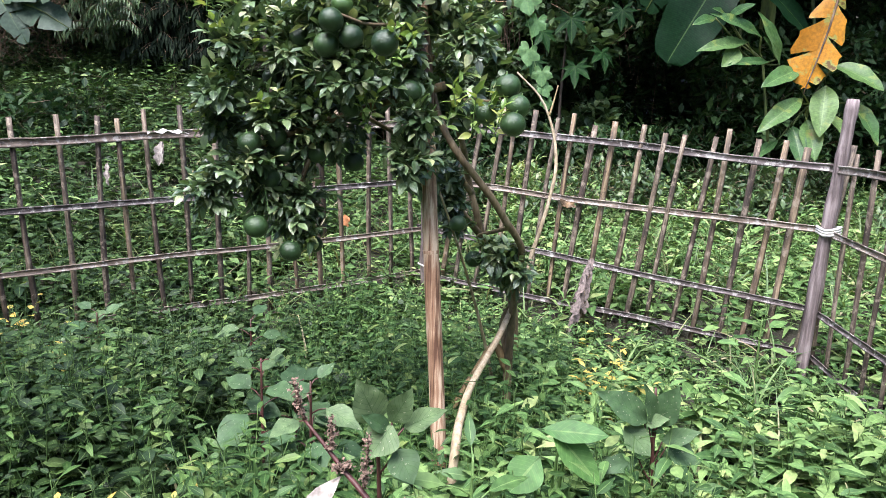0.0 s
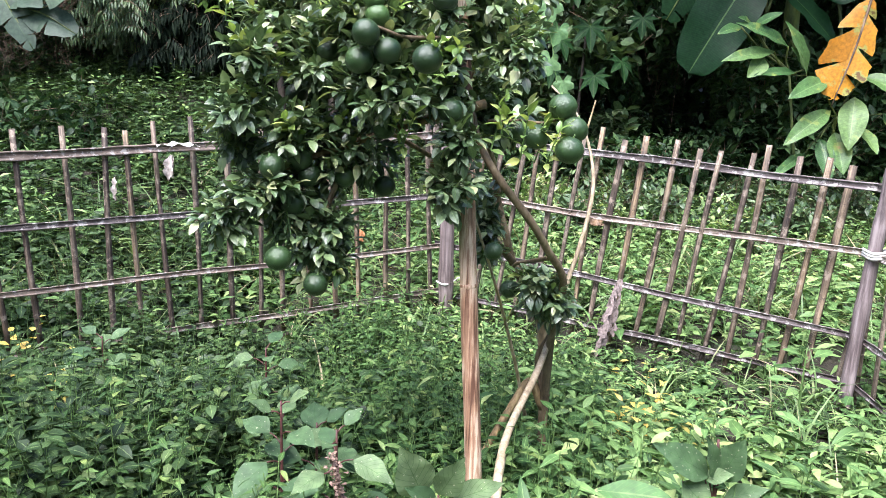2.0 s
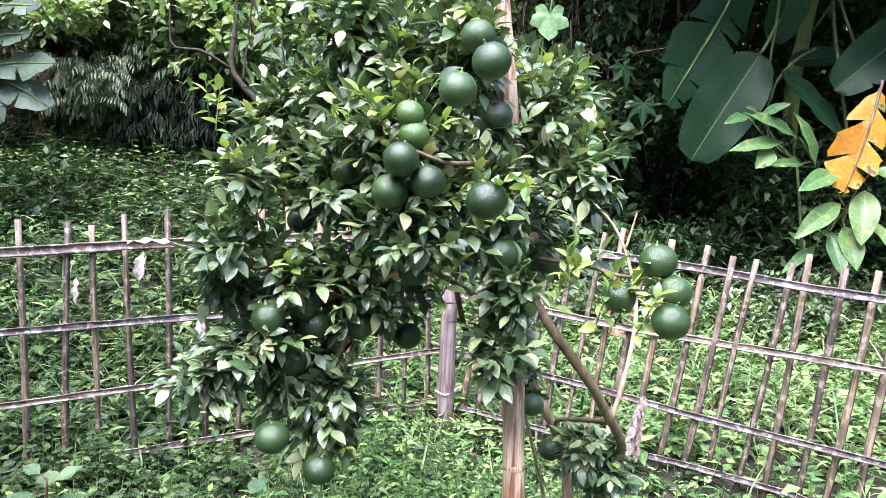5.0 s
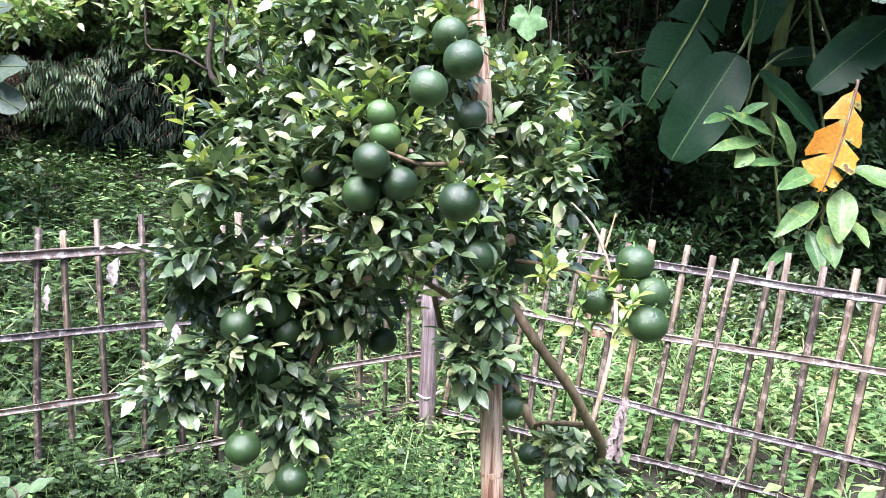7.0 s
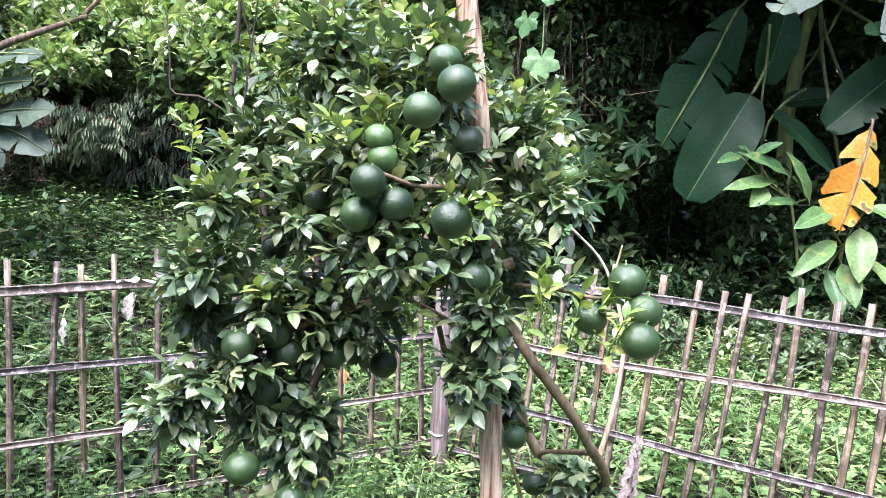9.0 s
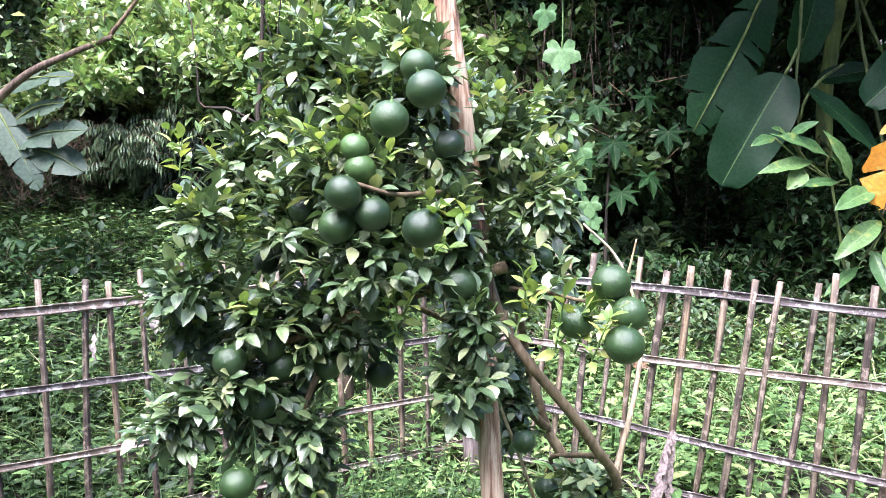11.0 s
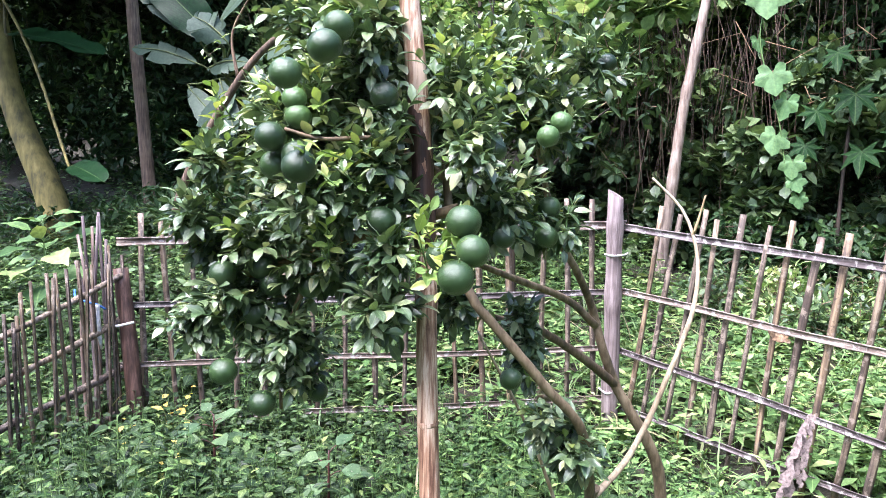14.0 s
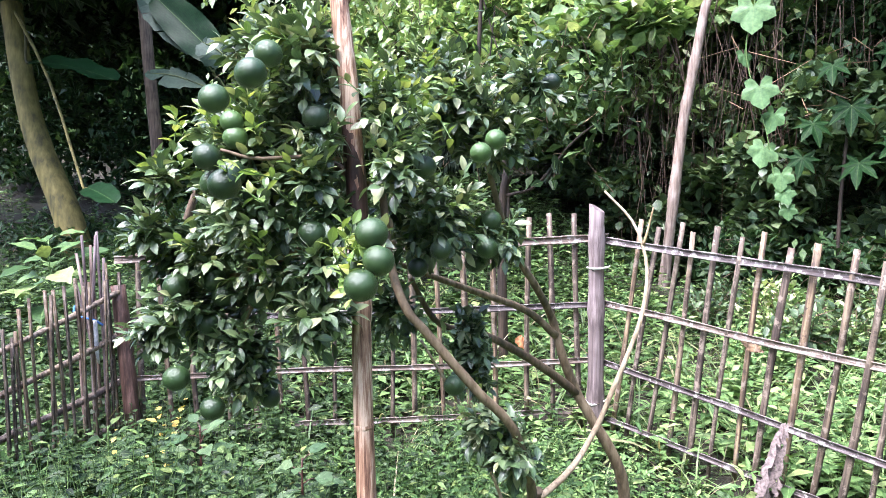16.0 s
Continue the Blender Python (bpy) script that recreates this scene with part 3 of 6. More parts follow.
def fence_panel(label, a, b, heights_a, heights_b, step, over, lean, seed, ends=(0.0, 0.0), rail_r=0.0175, slat_side=0.027, round_rails=False, slim=1.0, ragged=0.035):
    """Rails from a to b at the heights given, slats tied behind them."""
    r0 = np.random.RandomState(seed)
    a, b = np.array(a, float), np.array(b, float)
    run = b - a
    length = np.linalg.norm(run)
    way = run / length
    out = np.array([-way[1], way[0]])
    if out.dot((a + b) / 2 - np.array([0.0, 1.5])) < 0:
        out = -out
    panel = empty("bamboo_fence_panel", *((a + b) / 2), 0.0)
    tagged(panel, label, "fence", "bamboo fence panels")
    for k, (za, zb) in enumerate(zip(heights_a, heights_b)):
        pts = []
        for u in np.linspace(-ends[0], 1 + ends[1], 6):
            p = a + run * u
            pts.append((p[0] + r0.uniform(-0.008, 0.008), p[1] + r0.uniform(-0.008, 0.008), za + (zb - za) * u + r0.uniform(-0.008, 0.008)))
        rr = rail_r * r0.uniform(0.9, 1.1)
        bm = half_cane(pts, rr * (1.15 if k == 0 else 0.92), 40, -out, seed * 9 + k)
        if round_rails:
            bm.free()
            bm = tube(pts, [rr * 0.8, rr * 0.6, rr * 0.8, rr * 0.5], 7, 26, 0.14, seed * 9 + k, (0.2, 0.45, 0.7))
        part("rail", bm, M_SLAT if round_rails else M_RAIL, panel)
    n = int(length / step)
    yaw = math.degrees(math.atan2(way[1], way[0]))
    for i in range(n):
        u = (i + 0.5 + r0.uniform(-0.18, 0.18)) / n
        p = a + run * u + out * (slat_side + r0.uniform(0, 0.008))
        top = heights_a[0] + (heights_b[0] - heights_a[0]) * u + over + r0.uniform(-ragged, ragged)
        bottom = float(hill(p[0], p[1])) - 0.05
        ob = part("slat", SLATS[r0.randint(6)], M_SLAT, panel)
        ob.matrix_basis = pose(p[0], p[1], bottom, r0.uniform(-1.5, 1.5), lean + r0.uniform(-2.2, 2.2), yaw) @ Matrix.Diagonal((r0.uniform(0.75, 1.1) * slim, 1, (top - bottom) / 1.35, 1))
    return panel


def build_fence():
    fence_panel("weathered bamboo fence panel with four grey cane rails", C, R_END, (1.27, 0.88, 0.53, 0.2), (1.14, 0.8, 0.36, 0.1), 0.132, 0.12, 6.0, 1, (0.03, 0.02))
    fence_panel("weathered bamboo fence panel with dried leaves caught on it", C, L_END, (1.27, 0.88, 0.53, 0.22), (1.13, 0.76, 0.42, 0.08), 0.165, 0.13, 1.5, 2, (0.02, 0.02))
    fence_panel("weathered bamboo fence panel running along the weeds", R_END, SIDE_R, (1.14, 0.8, 0.36, 0.1), (1.16, 0.72, 0.25, 0.0), 0.14, 0.1, 0.0, 3)
    fence_panel("thin-slatted bamboo fence panel with crooked rails", L_END, SIDE_L, (0.95, 0.7, 0.42, 0.16), (0.5, 0.3, 0.12, 0.0), 0.047, 0.14, 1.0, 4, rail_r=0.026, slat_side=-0.03, round_rails=True, slim=0.55, ragged=0.09)


def build_posts():
    m = empty("fence_post", C[0], C[1], 0)
    tagged(m, "thick grey bamboo corner post with a slant-cut top", "post", "fence posts")
    bm = tube([(-0.1, 4.97, -0.1), (-0.112, 4.965, 0.7), (-0.125, 4.96, 1.45)], [0.05, 0.047, 0.045], 12, 16, 0.01, 5, (0.28, 0.62, 0.86))
    for v in bm.verts:
        if v.co.z > 1.43:
            v.co.z += (v.co.x + 0.125) * -0.6
    part("cane", bm, M_POST, m)
    part("binding", tube([(-0.17, 4.95, 1.1), (-0.11, 4.905, 1.1), (-0.06, 4.95, 1.105), (-0.05, 5.0, 1.11)], [0.006, 0.006], 5, 10), M_CLOTH, m, "pale twisted tie")
    part("binding", tube([(-0.17, 4.96, 0.3), (-0.11, 4.91, 0.29), (-0.05, 4.96, 0.31), (-0.02, 4.93, 0.34)], [0.007, 0.005], 5, 10), M_CLOTH, m, "pale twisted tie")
    r = empty("fence_post", R_END[0], R_END[1], 0)
    tagged(r, "tall leaning grey bamboo corner post tied with a pale strip", "post", "fence posts")
    part("cane", tube([(2.0, 3.85, -0.2), (2.045, 3.88, 0.6), (2.085, 3.89, 1.15), (2.107, 3.9, 1.5)], [0.034, 0.033, 0.031, 0.03], 12, 18, 0.01, 6, (0.3, 0.52, 0.72, 0.93)), M_POST, r)
    for k in range(3):
        z = 0.79 + 0.014 * k
        part("binding", tube([(2.02, 3.92, z + 0.01), (2.03, 3.84, z), (2.08, 3.825, z + 0.012), (2.125, 3.87, z + 0.015), (2.13, 3.93, z)], [0.008, 0.008], 5, 12), M_CLOTH, r, "pale knotted strip")
    part("loose_end", tube([(2.1, 3.83, 0.78), (2.15, 3.8, 0.75), (2.2, 3.77, 0.74)], [0.008, 0.003], 5), M_CLOTH, r)
    l = empty("fence_post", L_END[0], L_END[1], 0)
    tagged(l, "dark brown rough wooden corner post with a split top", "post", "fence posts")
    part("stake", tube([(-2.5, 3.66, -0.1), (-2.55, 3.68, 0.4), (-2.64, 3.7, 0.98)], [0.05, 0.046, 0.043], 9, 14, 0.07, 8), M_REDBROWN, l)
    part("binding", tube([(-2.66, 3.65, 0.66), (-2.57, 3.61, 0.67), (-2.5, 3.66, 0.69)], [0.008, 0.008], 5, 8), M_CLOTH, l)
    b = empty("cane_bundle", -2.72, 3.6, 0)
    tagged(b, "bundle of upright thin canes tied beside the fence post", "cane bundle")
    r0 = np.random.RandomState(12)
    for k in range(9):
        x, y = -2.72 + r0.uniform(-0.08, 0.06), 3.58 + r0.uniform(-0.06, 0.08)
        part("cane", tube([(x, y, -0.05), (x + r0.uniform(-0.03, 0.03), y, 0.6), (x + r0.uniform(-0.08, 0.05), y + r0.uniform(-0.04, 0.04), r0.uniform(1.0, 1.3))], [0.011, 0.008], 6, 8), M_POST, b)
    part("string", tube([(-2.83, 3.55, 0.86), (-2.74, 3.49, 0.83), (-2.64, 3.53, 0.8), (-2.6, 3.56, 0.77)], [0.007, 0.007], 5, 12), M_STRING, b, "blue plastic string")
    part("string", tube([(-2.63, 3.53, 0.8), (-2.62, 3.52, 0.7), (-2.61, 3.53, 0.55)], [0.014, 0.02, 0.006], 5, 8), M_CLOTH, b, "pale hanging strip")


build_fence()
build_posts()

# ---- citrus tree ----
T_CITRUS = leaf_template(5, 0.5, 0.34, 0.26, 0.46, 0.006, 0.88, 2)
FRUIT_FRONT = [(-0.289, 2.075, 1.662), (-0.238, 2.101, 1.622), (-0.133, 1.966, 1.6), (-0.193, 2.003, 1.787), (-0.134, 2.056, 1.845), (-0.157, 2.143, 1.902),
               (0.192, 2.038, 1.502), (0.22, 2.02, 1.45), (0.205, 1.978, 1.404), (0.134, 2.069, 1.428), (-0.558, 2.217, 1.317), (-0.474, 2.312, 1.284),
               (-0.537, 2.19, 1.068), (-0.442, 2.225, 0.988), (-0.31, 2.12, 1.6), (-0.08, 2.2, 1.48), (-0.5, 2.3, 1.33), (-0.38, 2.35, 1.28), (-0.52, 2.3, 1.2)]
FRUIT_BACK = [(-0.407, 2.419, 0.969), (-0.44, 2.4, 1.79), (-0.42, 2.3, 1.63), (-0.53, 2.4, 1.51), (-0.26, 2.25, 1.43), (0.167, 3.03, 1.89), (0.21, 3.1, 1.93),
              (0.09, 2.455, 1.645), (-0.01, 2.5, 1.685), (-0.104, 2.251, 1.762), (0.079, 2.571, 1.419), (0.13, 2.8, 1.49), (0.14, 2.75, 1.41),
              (-0.01, 2.6, 1.36), (0.076, 2.67, 1.008), (-0.27, 2.4, 1.25), (-0.04, 2.45, 1.67), (0.14, 2.7, 0.87), (0.08, 2.8, 1.36)]
FRUIT_PALE = [(-0.28, 2.15, 1.75), (-0.27, 2.15, 1.71), (0.189, 2.69, 1.725), (0.175, 2.618, 1.685), (-0.41, 2.4, 1.83), (0.06, 2.52, 1.79)]
FRESH = [(0.165, 2.03, 1.44), (0.15, 2.05, 1.47), (0.05, 2.15, 1.46), (0.1, 2.4, 1.8), (-0.62, 2.28, 1.5), (-0.68, 2.28, 1.4), (-0.56, 2.3, 1.62), (-0.22, 2.12, 1.45), (-0.1, 1.99, 1.62), (-0.42, 2.3, 1.75), (-0.2, 2.2, 1.93), (-0.75, 2.4, 1.78)]
CROWN_FRONT = [(-0.09, 2.25, 1.73, 0.05), (-0.1, 2.22, 1.62, 0.045), (-0.05, 2.2, 1.4, 0.045), (-0.15, 2.3, 1.93, 0.1), (-0.28, 2.4, 1.86, 0.13), (-0.44, 2.5, 1.77, 0.13), (-0.62, 2.5, 1.74, 0.075), (-0.31, 2.25, 1.7, 0.12), (-0.01, 2.4, 1.78, 0.12),
               (0.07, 2.3, 1.66, 0.08), (-0.46, 2.35, 1.6, 0.1), (-0.25, 2.2, 1.54, 0.12), (-0.03, 2.3, 1.54, 0.11), (-0.53, 2.3, 1.4, 0.1), (-0.67, 2.3, 1.39, 0.05),
               (-0.37, 2.4, 1.36, 0.13), (-0.71, 2.27, 1.17, 0.06), (-0.57, 2.3, 1.22, 0.11), (-0.45, 2.35, 1.12, 0.1), (-0.43, 2.35, 1.02, 0.06)]
CROWN_BACK = [(-0.07, 2.2, 1.28, 0.06), (0.05, 2.2, 1.46, 0.07), (0.15, 2.05, 1.43, 0.035), (0.24, 2.66, 0.87, 0.07), (0.21, 2.58, 0.92, 0.05), (0.29, 2.6, 0.86, 0.045), (-0.05, 2.85, 1.86, 0.15), (-0.03, 2.7, 1.52, 0.15),
              (0.08, 2.95, 1.76, 0.11), (0.14, 2.8, 1.45, 0.08), (0.18, 3.0, 1.92, 0.08), (-0.62, 2.24, 1.62, 0.045), (-0.66, 2.22, 1.46, 0.045), (-0.42, 2.42, 1.98, 0.09), (-0.03, 2.5, 1.24, 0.05), (0.04, 2.85, 1.15, 0.03), (0.05, 2.85, 1.07, 0.03), (0.06, 2.85, 0.99, 0.025)]


OPEN_SIDE = np.array([0.2, -0.98, 0.0])


def fruit_mesh():
    bm = bmesh.new()
    bmesh.ops.create_uvsphere(bm, u_segments=28, v_segments=18, radius=1.0)
    for v in bm.verts:
        z = v.co.z
        v.co.z = z * 0.94
        d = math.hypot(v.co.x, v.co.y)
        if d < 0.3:
            v.co.z -= math.copysign(0.1 * (1 - d / 0.3) ** 2, z)
    for f in bm.faces:
        f.smooth = True
    me = bpy.data.meshes.new("fruit")
    bm.to_mesh(me)
    bm.free()
    return me


def stalk_mesh():
    bm = tube([(0, 0, 0.82), (0.01, 0, 0.9), (0.04, 0.02, 1.0), (0.08, 0.05, 1.12)], [0.17, 0.09, 0.05, 0.05], 6, 8)
    me = bpy.data.meshes.new("stalk")
    bm.to_mesh(me)
    bm.free()
    me.materials.append(M_GREEN_STEM)
    return me


def build_citrus():
    r0 = np.random.RandomState(21)
    tree = empty("citrus_tree", 0.3, 2.78, 0)
    tagged(tree, "bushy citrus tree with glossy dark leaves and many unripe green fruits", "tree")
    wood = [
        ([(0.3, 2.8, -0.05), (0.295, 2.77, 0.4), (0.3, 2.73, 0.69), (0.306, 2.66, 0.81), (0.307, 2.577, 0.926), (0.283, 2.536, 0.988), (0.24, 2.489, 1.051), (0.185, 2.438, 1.138), (0.121, 2.41, 1.219), (0.072, 2.39, 1.28), (0.01, 2.42, 1.38), (-0.03, 2.45, 1.52), (-0.05, 2.45, 1.75)], [0.02, 0.0125, 0.0128, 0.012, 0.01]),
        ([(0.4, 3.6, -0.05), (0.385, 3.58, 0.36), (0.35, 3.54, 0.53), (0.285, 3.5, 0.66), (0.21, 3.48, 0.79), (0.165, 3.43, 0.94), (0.125, 3.42, 1.08), (0.1, 3.3, 1.22), (0.05, 3.15, 1.4), (0.02, 3.0, 1.7), (0.0, 2.9, 1.95)], [0.025, 0.0215, 0.0175, 0.013, 0.007]),
        ([(0.21, 3.48, 0.79), (0.13, 3.35, 0.9), (0.06, 3.2, 1.0), (0.0, 3.05, 1.08), (-0.1, 2.9, 1.14), (-0.15, 2.8, 1.3)], [0.018, 0.014, 0.008]),
        ([(0.14, 3.42, 1.02), (0.06, 3.3, 1.13), (-0.06, 3.1, 1.22), (-0.15, 2.9, 1.3), (-0.3, 2.7, 1.4)], [0.015, 0.012, 0.007]),
        ([(0.295, 2.77, 0.4), (0.24, 2.78, 0.5), (0.17, 2.72, 0.42), (0.08, 2.62, 0.3), (-0.02, 2.5, 0.15)], [0.018, 0.014, 0.012]),
        ([(0.3, 2.76, 0.45), (0.27, 2.8, 0.58), (0.31, 2.76, 0.7)], [0.016, 0.014]),
        ([(0.02, 2.4, 1.5), (-0.15, 2.38, 1.45), (-0.35, 2.36, 1.38), (-0.55, 2.34, 1.3), (-0.7, 2.34, 1.2)], [0.014, 0.011, 0.006]),
        ([(-0.02, 2.4, 1.58), (-0.2, 2.42, 1.66), (-0.42, 2.48, 1.72), (-0.6, 2.5, 1.75), (-0.68, 2.48, 1.74)], [0.013, 0.01, 0.005]),
        ([(-0.06, 2.36, 1.66), (-0.12, 2.22, 1.665), (-0.2, 2.14, 1.66), (-0.27, 2.1, 1.68)], [0.006, 0.005, 0.004]),
        ([(-0.35, 2.36, 1.38), (-0.42, 2.34, 1.22), (-0.46, 2.33, 1.08), (-0.44, 2.3, 0.95)], [0.009, 0.007, 0.004]),
        ([(0.03, 2.4, 1.45), (0.1, 2.25, 1.46), (0.15, 2.12, 1.46), (0.18, 2.06, 1.47)], [0.006, 0.004, 0.003]),
        ([(-0.03, 2.42, 1.7), (-0.1, 2.38, 1.85), (-0.15, 2.3, 2.0)], [0.009, 0.007, 0.004]),
        ([(0.25, 2.5, 1.03), (0.2, 2.62, 0.99), (0.15, 2.7, 0.95), (0.2, 2.74, 0.86)], [0.008, 0.005]),
    ]
    for k, (pts, radii) in enumerate(wood):
        part("trunk" if k < 2 else "branch", tube(pts, radii, 9, len(pts) * 4, 0.07, 30 + k), M_BARK, tree)
    # leafy shoots: mostly on the outside of each clump, growing outward and up
    tips, outs, young = [], [], []
    twigs = Batch()
    fruits = np.array(FRUIT_FRONT + FRUIT_BACK + FRUIT_PALE)
    for bx, by, bz, br in CROWN_FRONT + CROWN_BACK:
        for _ in range(int(16 + 5000 * br * br)):
            d = r0.normal(size=3)
            d /= np.linalg.norm(d)
            c = np.array([bx, by, bz]) + d * br * (r0.uniform(0.8, 1.04) if r0.rand() < 0.6 else r0.uniform(0.2, 0.7))
            # the crown stands open on one side of the pole and over the hanging fruits
            px, py = c[0] + 0.05 + 0.12 * (c[2] - 1.5), 2.35 - c[1]
            if c[2] > 1.33 and -0.03 < py < 0.36 and 0.14 * py - 0.015 < px < 0.085 + 0.68 * py and r0.rand() < 0.97:
                continue
            gap = c - fruits
            along = np.clip(gap @ OPEN_SIDE, 0.0, 0.13)
            if np.min(np.linalg.norm(gap - along[:, None] * OPEN_SIDE, axis=1)) < 0.044:
                continue
            tips.append(c)
            o = d + np.array([0, -0.3, 0.38 if bz > 1.45 else 0.05]) + r0.normal(size=3) * 0.32
            outs.append(o / np.linalg.norm(o))
            # young flush, its upward share raised to paint light onto the crown's top
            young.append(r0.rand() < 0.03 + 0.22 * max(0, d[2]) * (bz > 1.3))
    for bx, by, bz in FRESH:
        for _ in range(3):
            tips.append(np.array([bx, by, bz]) + r0.normal(0, 0.018, 3))
            o = np.array([0, -0.5, 0.8]) + r0.normal(0, 0.35, 3)
            outs.append(o / np.linalg.norm(o))
            young.append(True)
    tips, outs = np.array(tips), np.array(outs)
    tlen = r0.uniform(0.055, 0.105, len(tips))
    twigs.stems(tips - outs * tlen[:, None], tips + outs * 0.03, np.full(len(tips), 0.0026), np.full(len(tips), 0.0015))
    tagged(part("twig", twigs.mesh("twig"), M_GREEN_STEM, tree), kind="stuff")
    rows = []
    for c, o, tl, yg in zip(tips, outs, tlen, young):
        n = r0.randint(7, 12)
        a0 = r0.uniform(0, 6.28)
        side = np.cross(o, (0.2, 0.3, 0.9))
        side /= np.linalg.norm(side)
        up = np.cross(side, o)
        for k in range(n):
            f = k / (n - 1)
            base = c - o * tl * (1 - f) + o * 0.03 * f
            a = a0 + k * 2.4
            d = o * (0.3 + 0.7 * f) + (side * math.cos(a) + up * math.sin(a)) * (1.0 - 0.45 * f)
            d[2] -= 0.16 * (1 - f)
            d /= np.linalg.norm(d)
            rows.append((*base, math.atan2(-d[0], d[1]), math.asin(np.clip(d[2], -1, 1)), r0.normal() * 0.42, r0.uniform(0.032, 0.054) * (0.85 if yg else 1.0), yg))
    rows = np.array(rows)
    old, fresh = rows[rows[:, 7] < 0.5], rows[rows[:, 7] > 0.5]
    near = np.argsort(old[:, 1])
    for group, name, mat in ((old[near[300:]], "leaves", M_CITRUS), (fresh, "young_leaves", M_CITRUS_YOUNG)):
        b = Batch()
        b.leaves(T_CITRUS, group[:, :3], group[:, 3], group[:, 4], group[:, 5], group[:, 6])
        tagged(part(name, b.mesh(name), mat, tree, "yellow-green young leaves, more on top to put sunlight into the crown's colour" if mat is M_CITRUS_YOUNG else ""), kind="stuff")
    single = Batch()
    single.leaves(T_CITRUS, np.zeros((1, 3)), np.zeros(1), np.zeros(1), np.zeros(1), np.ones(1))
    leaf = single.mesh("leaf")
    for x, y, z, yaw, pitch, roll, size, _ in old[near[:300]]:
        ob = part("leaf", leaf, M_CITRUS, tree)
        ob.matrix_basis = Matrix.LocRotScale((x, y, z), Matrix.Rotation(yaw, 3, "Z") @ Matrix.Rotation(pitch, 3, "X") @ Matrix.Rotation(roll, 3, "Y"), Vector((size, size, size)))
    fm, fm2, st = fruit_mesh(), fruit_mesh(), stalk_mesh()
    fm.materials.append(M_FRUIT)
    fm2.materials.append(M_FRUIT_LIGHT)
    for places, me, lab, rad in ((FRUIT_FRONT, fm, "", 0.0345), (FRUIT_BACK, fm, "", 0.032), (FRUIT_PALE, fm2, "paler yellow-green fruit", 0.029)):
        for p in places:
            ob = part("fruit", me, M_FRUIT, tree, lab)
            s = rad * r0.uniform(0.94, 1.06)
            ob.matrix_basis = Matrix.LocRotScale(p, Euler((r0.uniform(-0.4, 0.4), r0.uniform(-0.4, 0.4), r0.uniform(0, 6))), Vector((s, s, s)))
            k = part("stalk", st, M_GREEN_STEM, ob)
            k.matrix_parent_inverse = Matrix.Identity(4)
    return tree


build_citrus()


def build_pole():
    p_pole = empty("wooden_pole", 0.03, 2.3, 0)
    tagged(p_pole, "upright peeled reddish-brown wooden pole standing in the weeds", "pole")
    pts = [(0.06, 2.27, -0.1), (0.025, 2.295, 0.45), (-0.012, 2.315, 1.01), (-0.03, 2.335, 1.3), (-0.05, 2.35, 1.56), (-0.078, 2.36, 1.82), (-0.12, 2.37, 2.1), (-0.2, 2.39, 2.6)]
    part("shaft", tube(pts, [0.0265, 0.0255, 0.0255, 0.025, 0.0245, 0.023], 14, 44, 0.035, 3, (0.41,)), M_POLE, p_pole)
    part("bark_sleeve", tube([(-0.036, 2.34, 1.4), (-0.05, 2.35, 1.56), (-0.066, 2.356, 1.7), (-0.074, 2.36, 1.78)], [0.0262, 0.0268, 0.0266, 0.0248], 14, 16, 0.05, 13), M_REDBROWN, p_pole, "darker red-brown length of the shaft")
    for z in (0.98,):
        x, y = float(np.interp(z, [p[2] for p in pts], [p[0] for p in pts])), float(np.interp(z, [p[2] for p in pts], [p[1] for p in pts]))
        part("node", tube([(x + 0.002, y, z - 0.008), (x, y, z), (x - 0.002, y, z + 0.008)], [0.0255, 0.0268, 0.0255], 14, 5), M_POLE, p_pole)


build_pole()


def build_stick():
    s = empty("bent_stick", 0.1, 2.62, 0)
    tagged(s, "long thin bare stick arching beside the citrus tree", "stick")
    pts = [(0.05, 2.02, -0.05), (0.085, 2.1, 0.396), (0.102, 2.22, 0.452), (0.141, 2.4, 0.495), (0.236, 2.6, 0.592), (0.293, 2.76, 0.654), (0.348, 2.96, 0.7), (0.4, 3.07, 0.815), (0.433, 3.1, 0.915), (0.475, 3.16, 1.05), (0.502, 3.23, 1.18), (0.492, 3.32, 1.32), (0.436, 3.36, 1.46), (0.324, 3.38, 1.573)]
    part("shaft", tube(pts, [0.016, 0.0125, 0.01, 0.008, 0.004], 8, 44, 0.06, 4), M_STICK, s)
    part("twig", tube([(0.475, 3.34, 1.39), (0.49, 3.34, 1.45), (0.505, 3.34, 1.52)], [0.005, 0.003], 6), M_STICK, s)
    t = empty("thin_stick", 0.2, 2.75, 0)
    tagged(t, "thin straight dead twig leaning on the citrus stems", "stick")
    part("shaft", tube([(0.3, 2.95, 0.05), (0.2, 2.85, 0.5), (0.1, 2.75, 0.85), (0.0, 2.6, 1.15)], [0.008, 0.004], 6, 14, 0.05, 9), M_STICK, t)


build_stick()

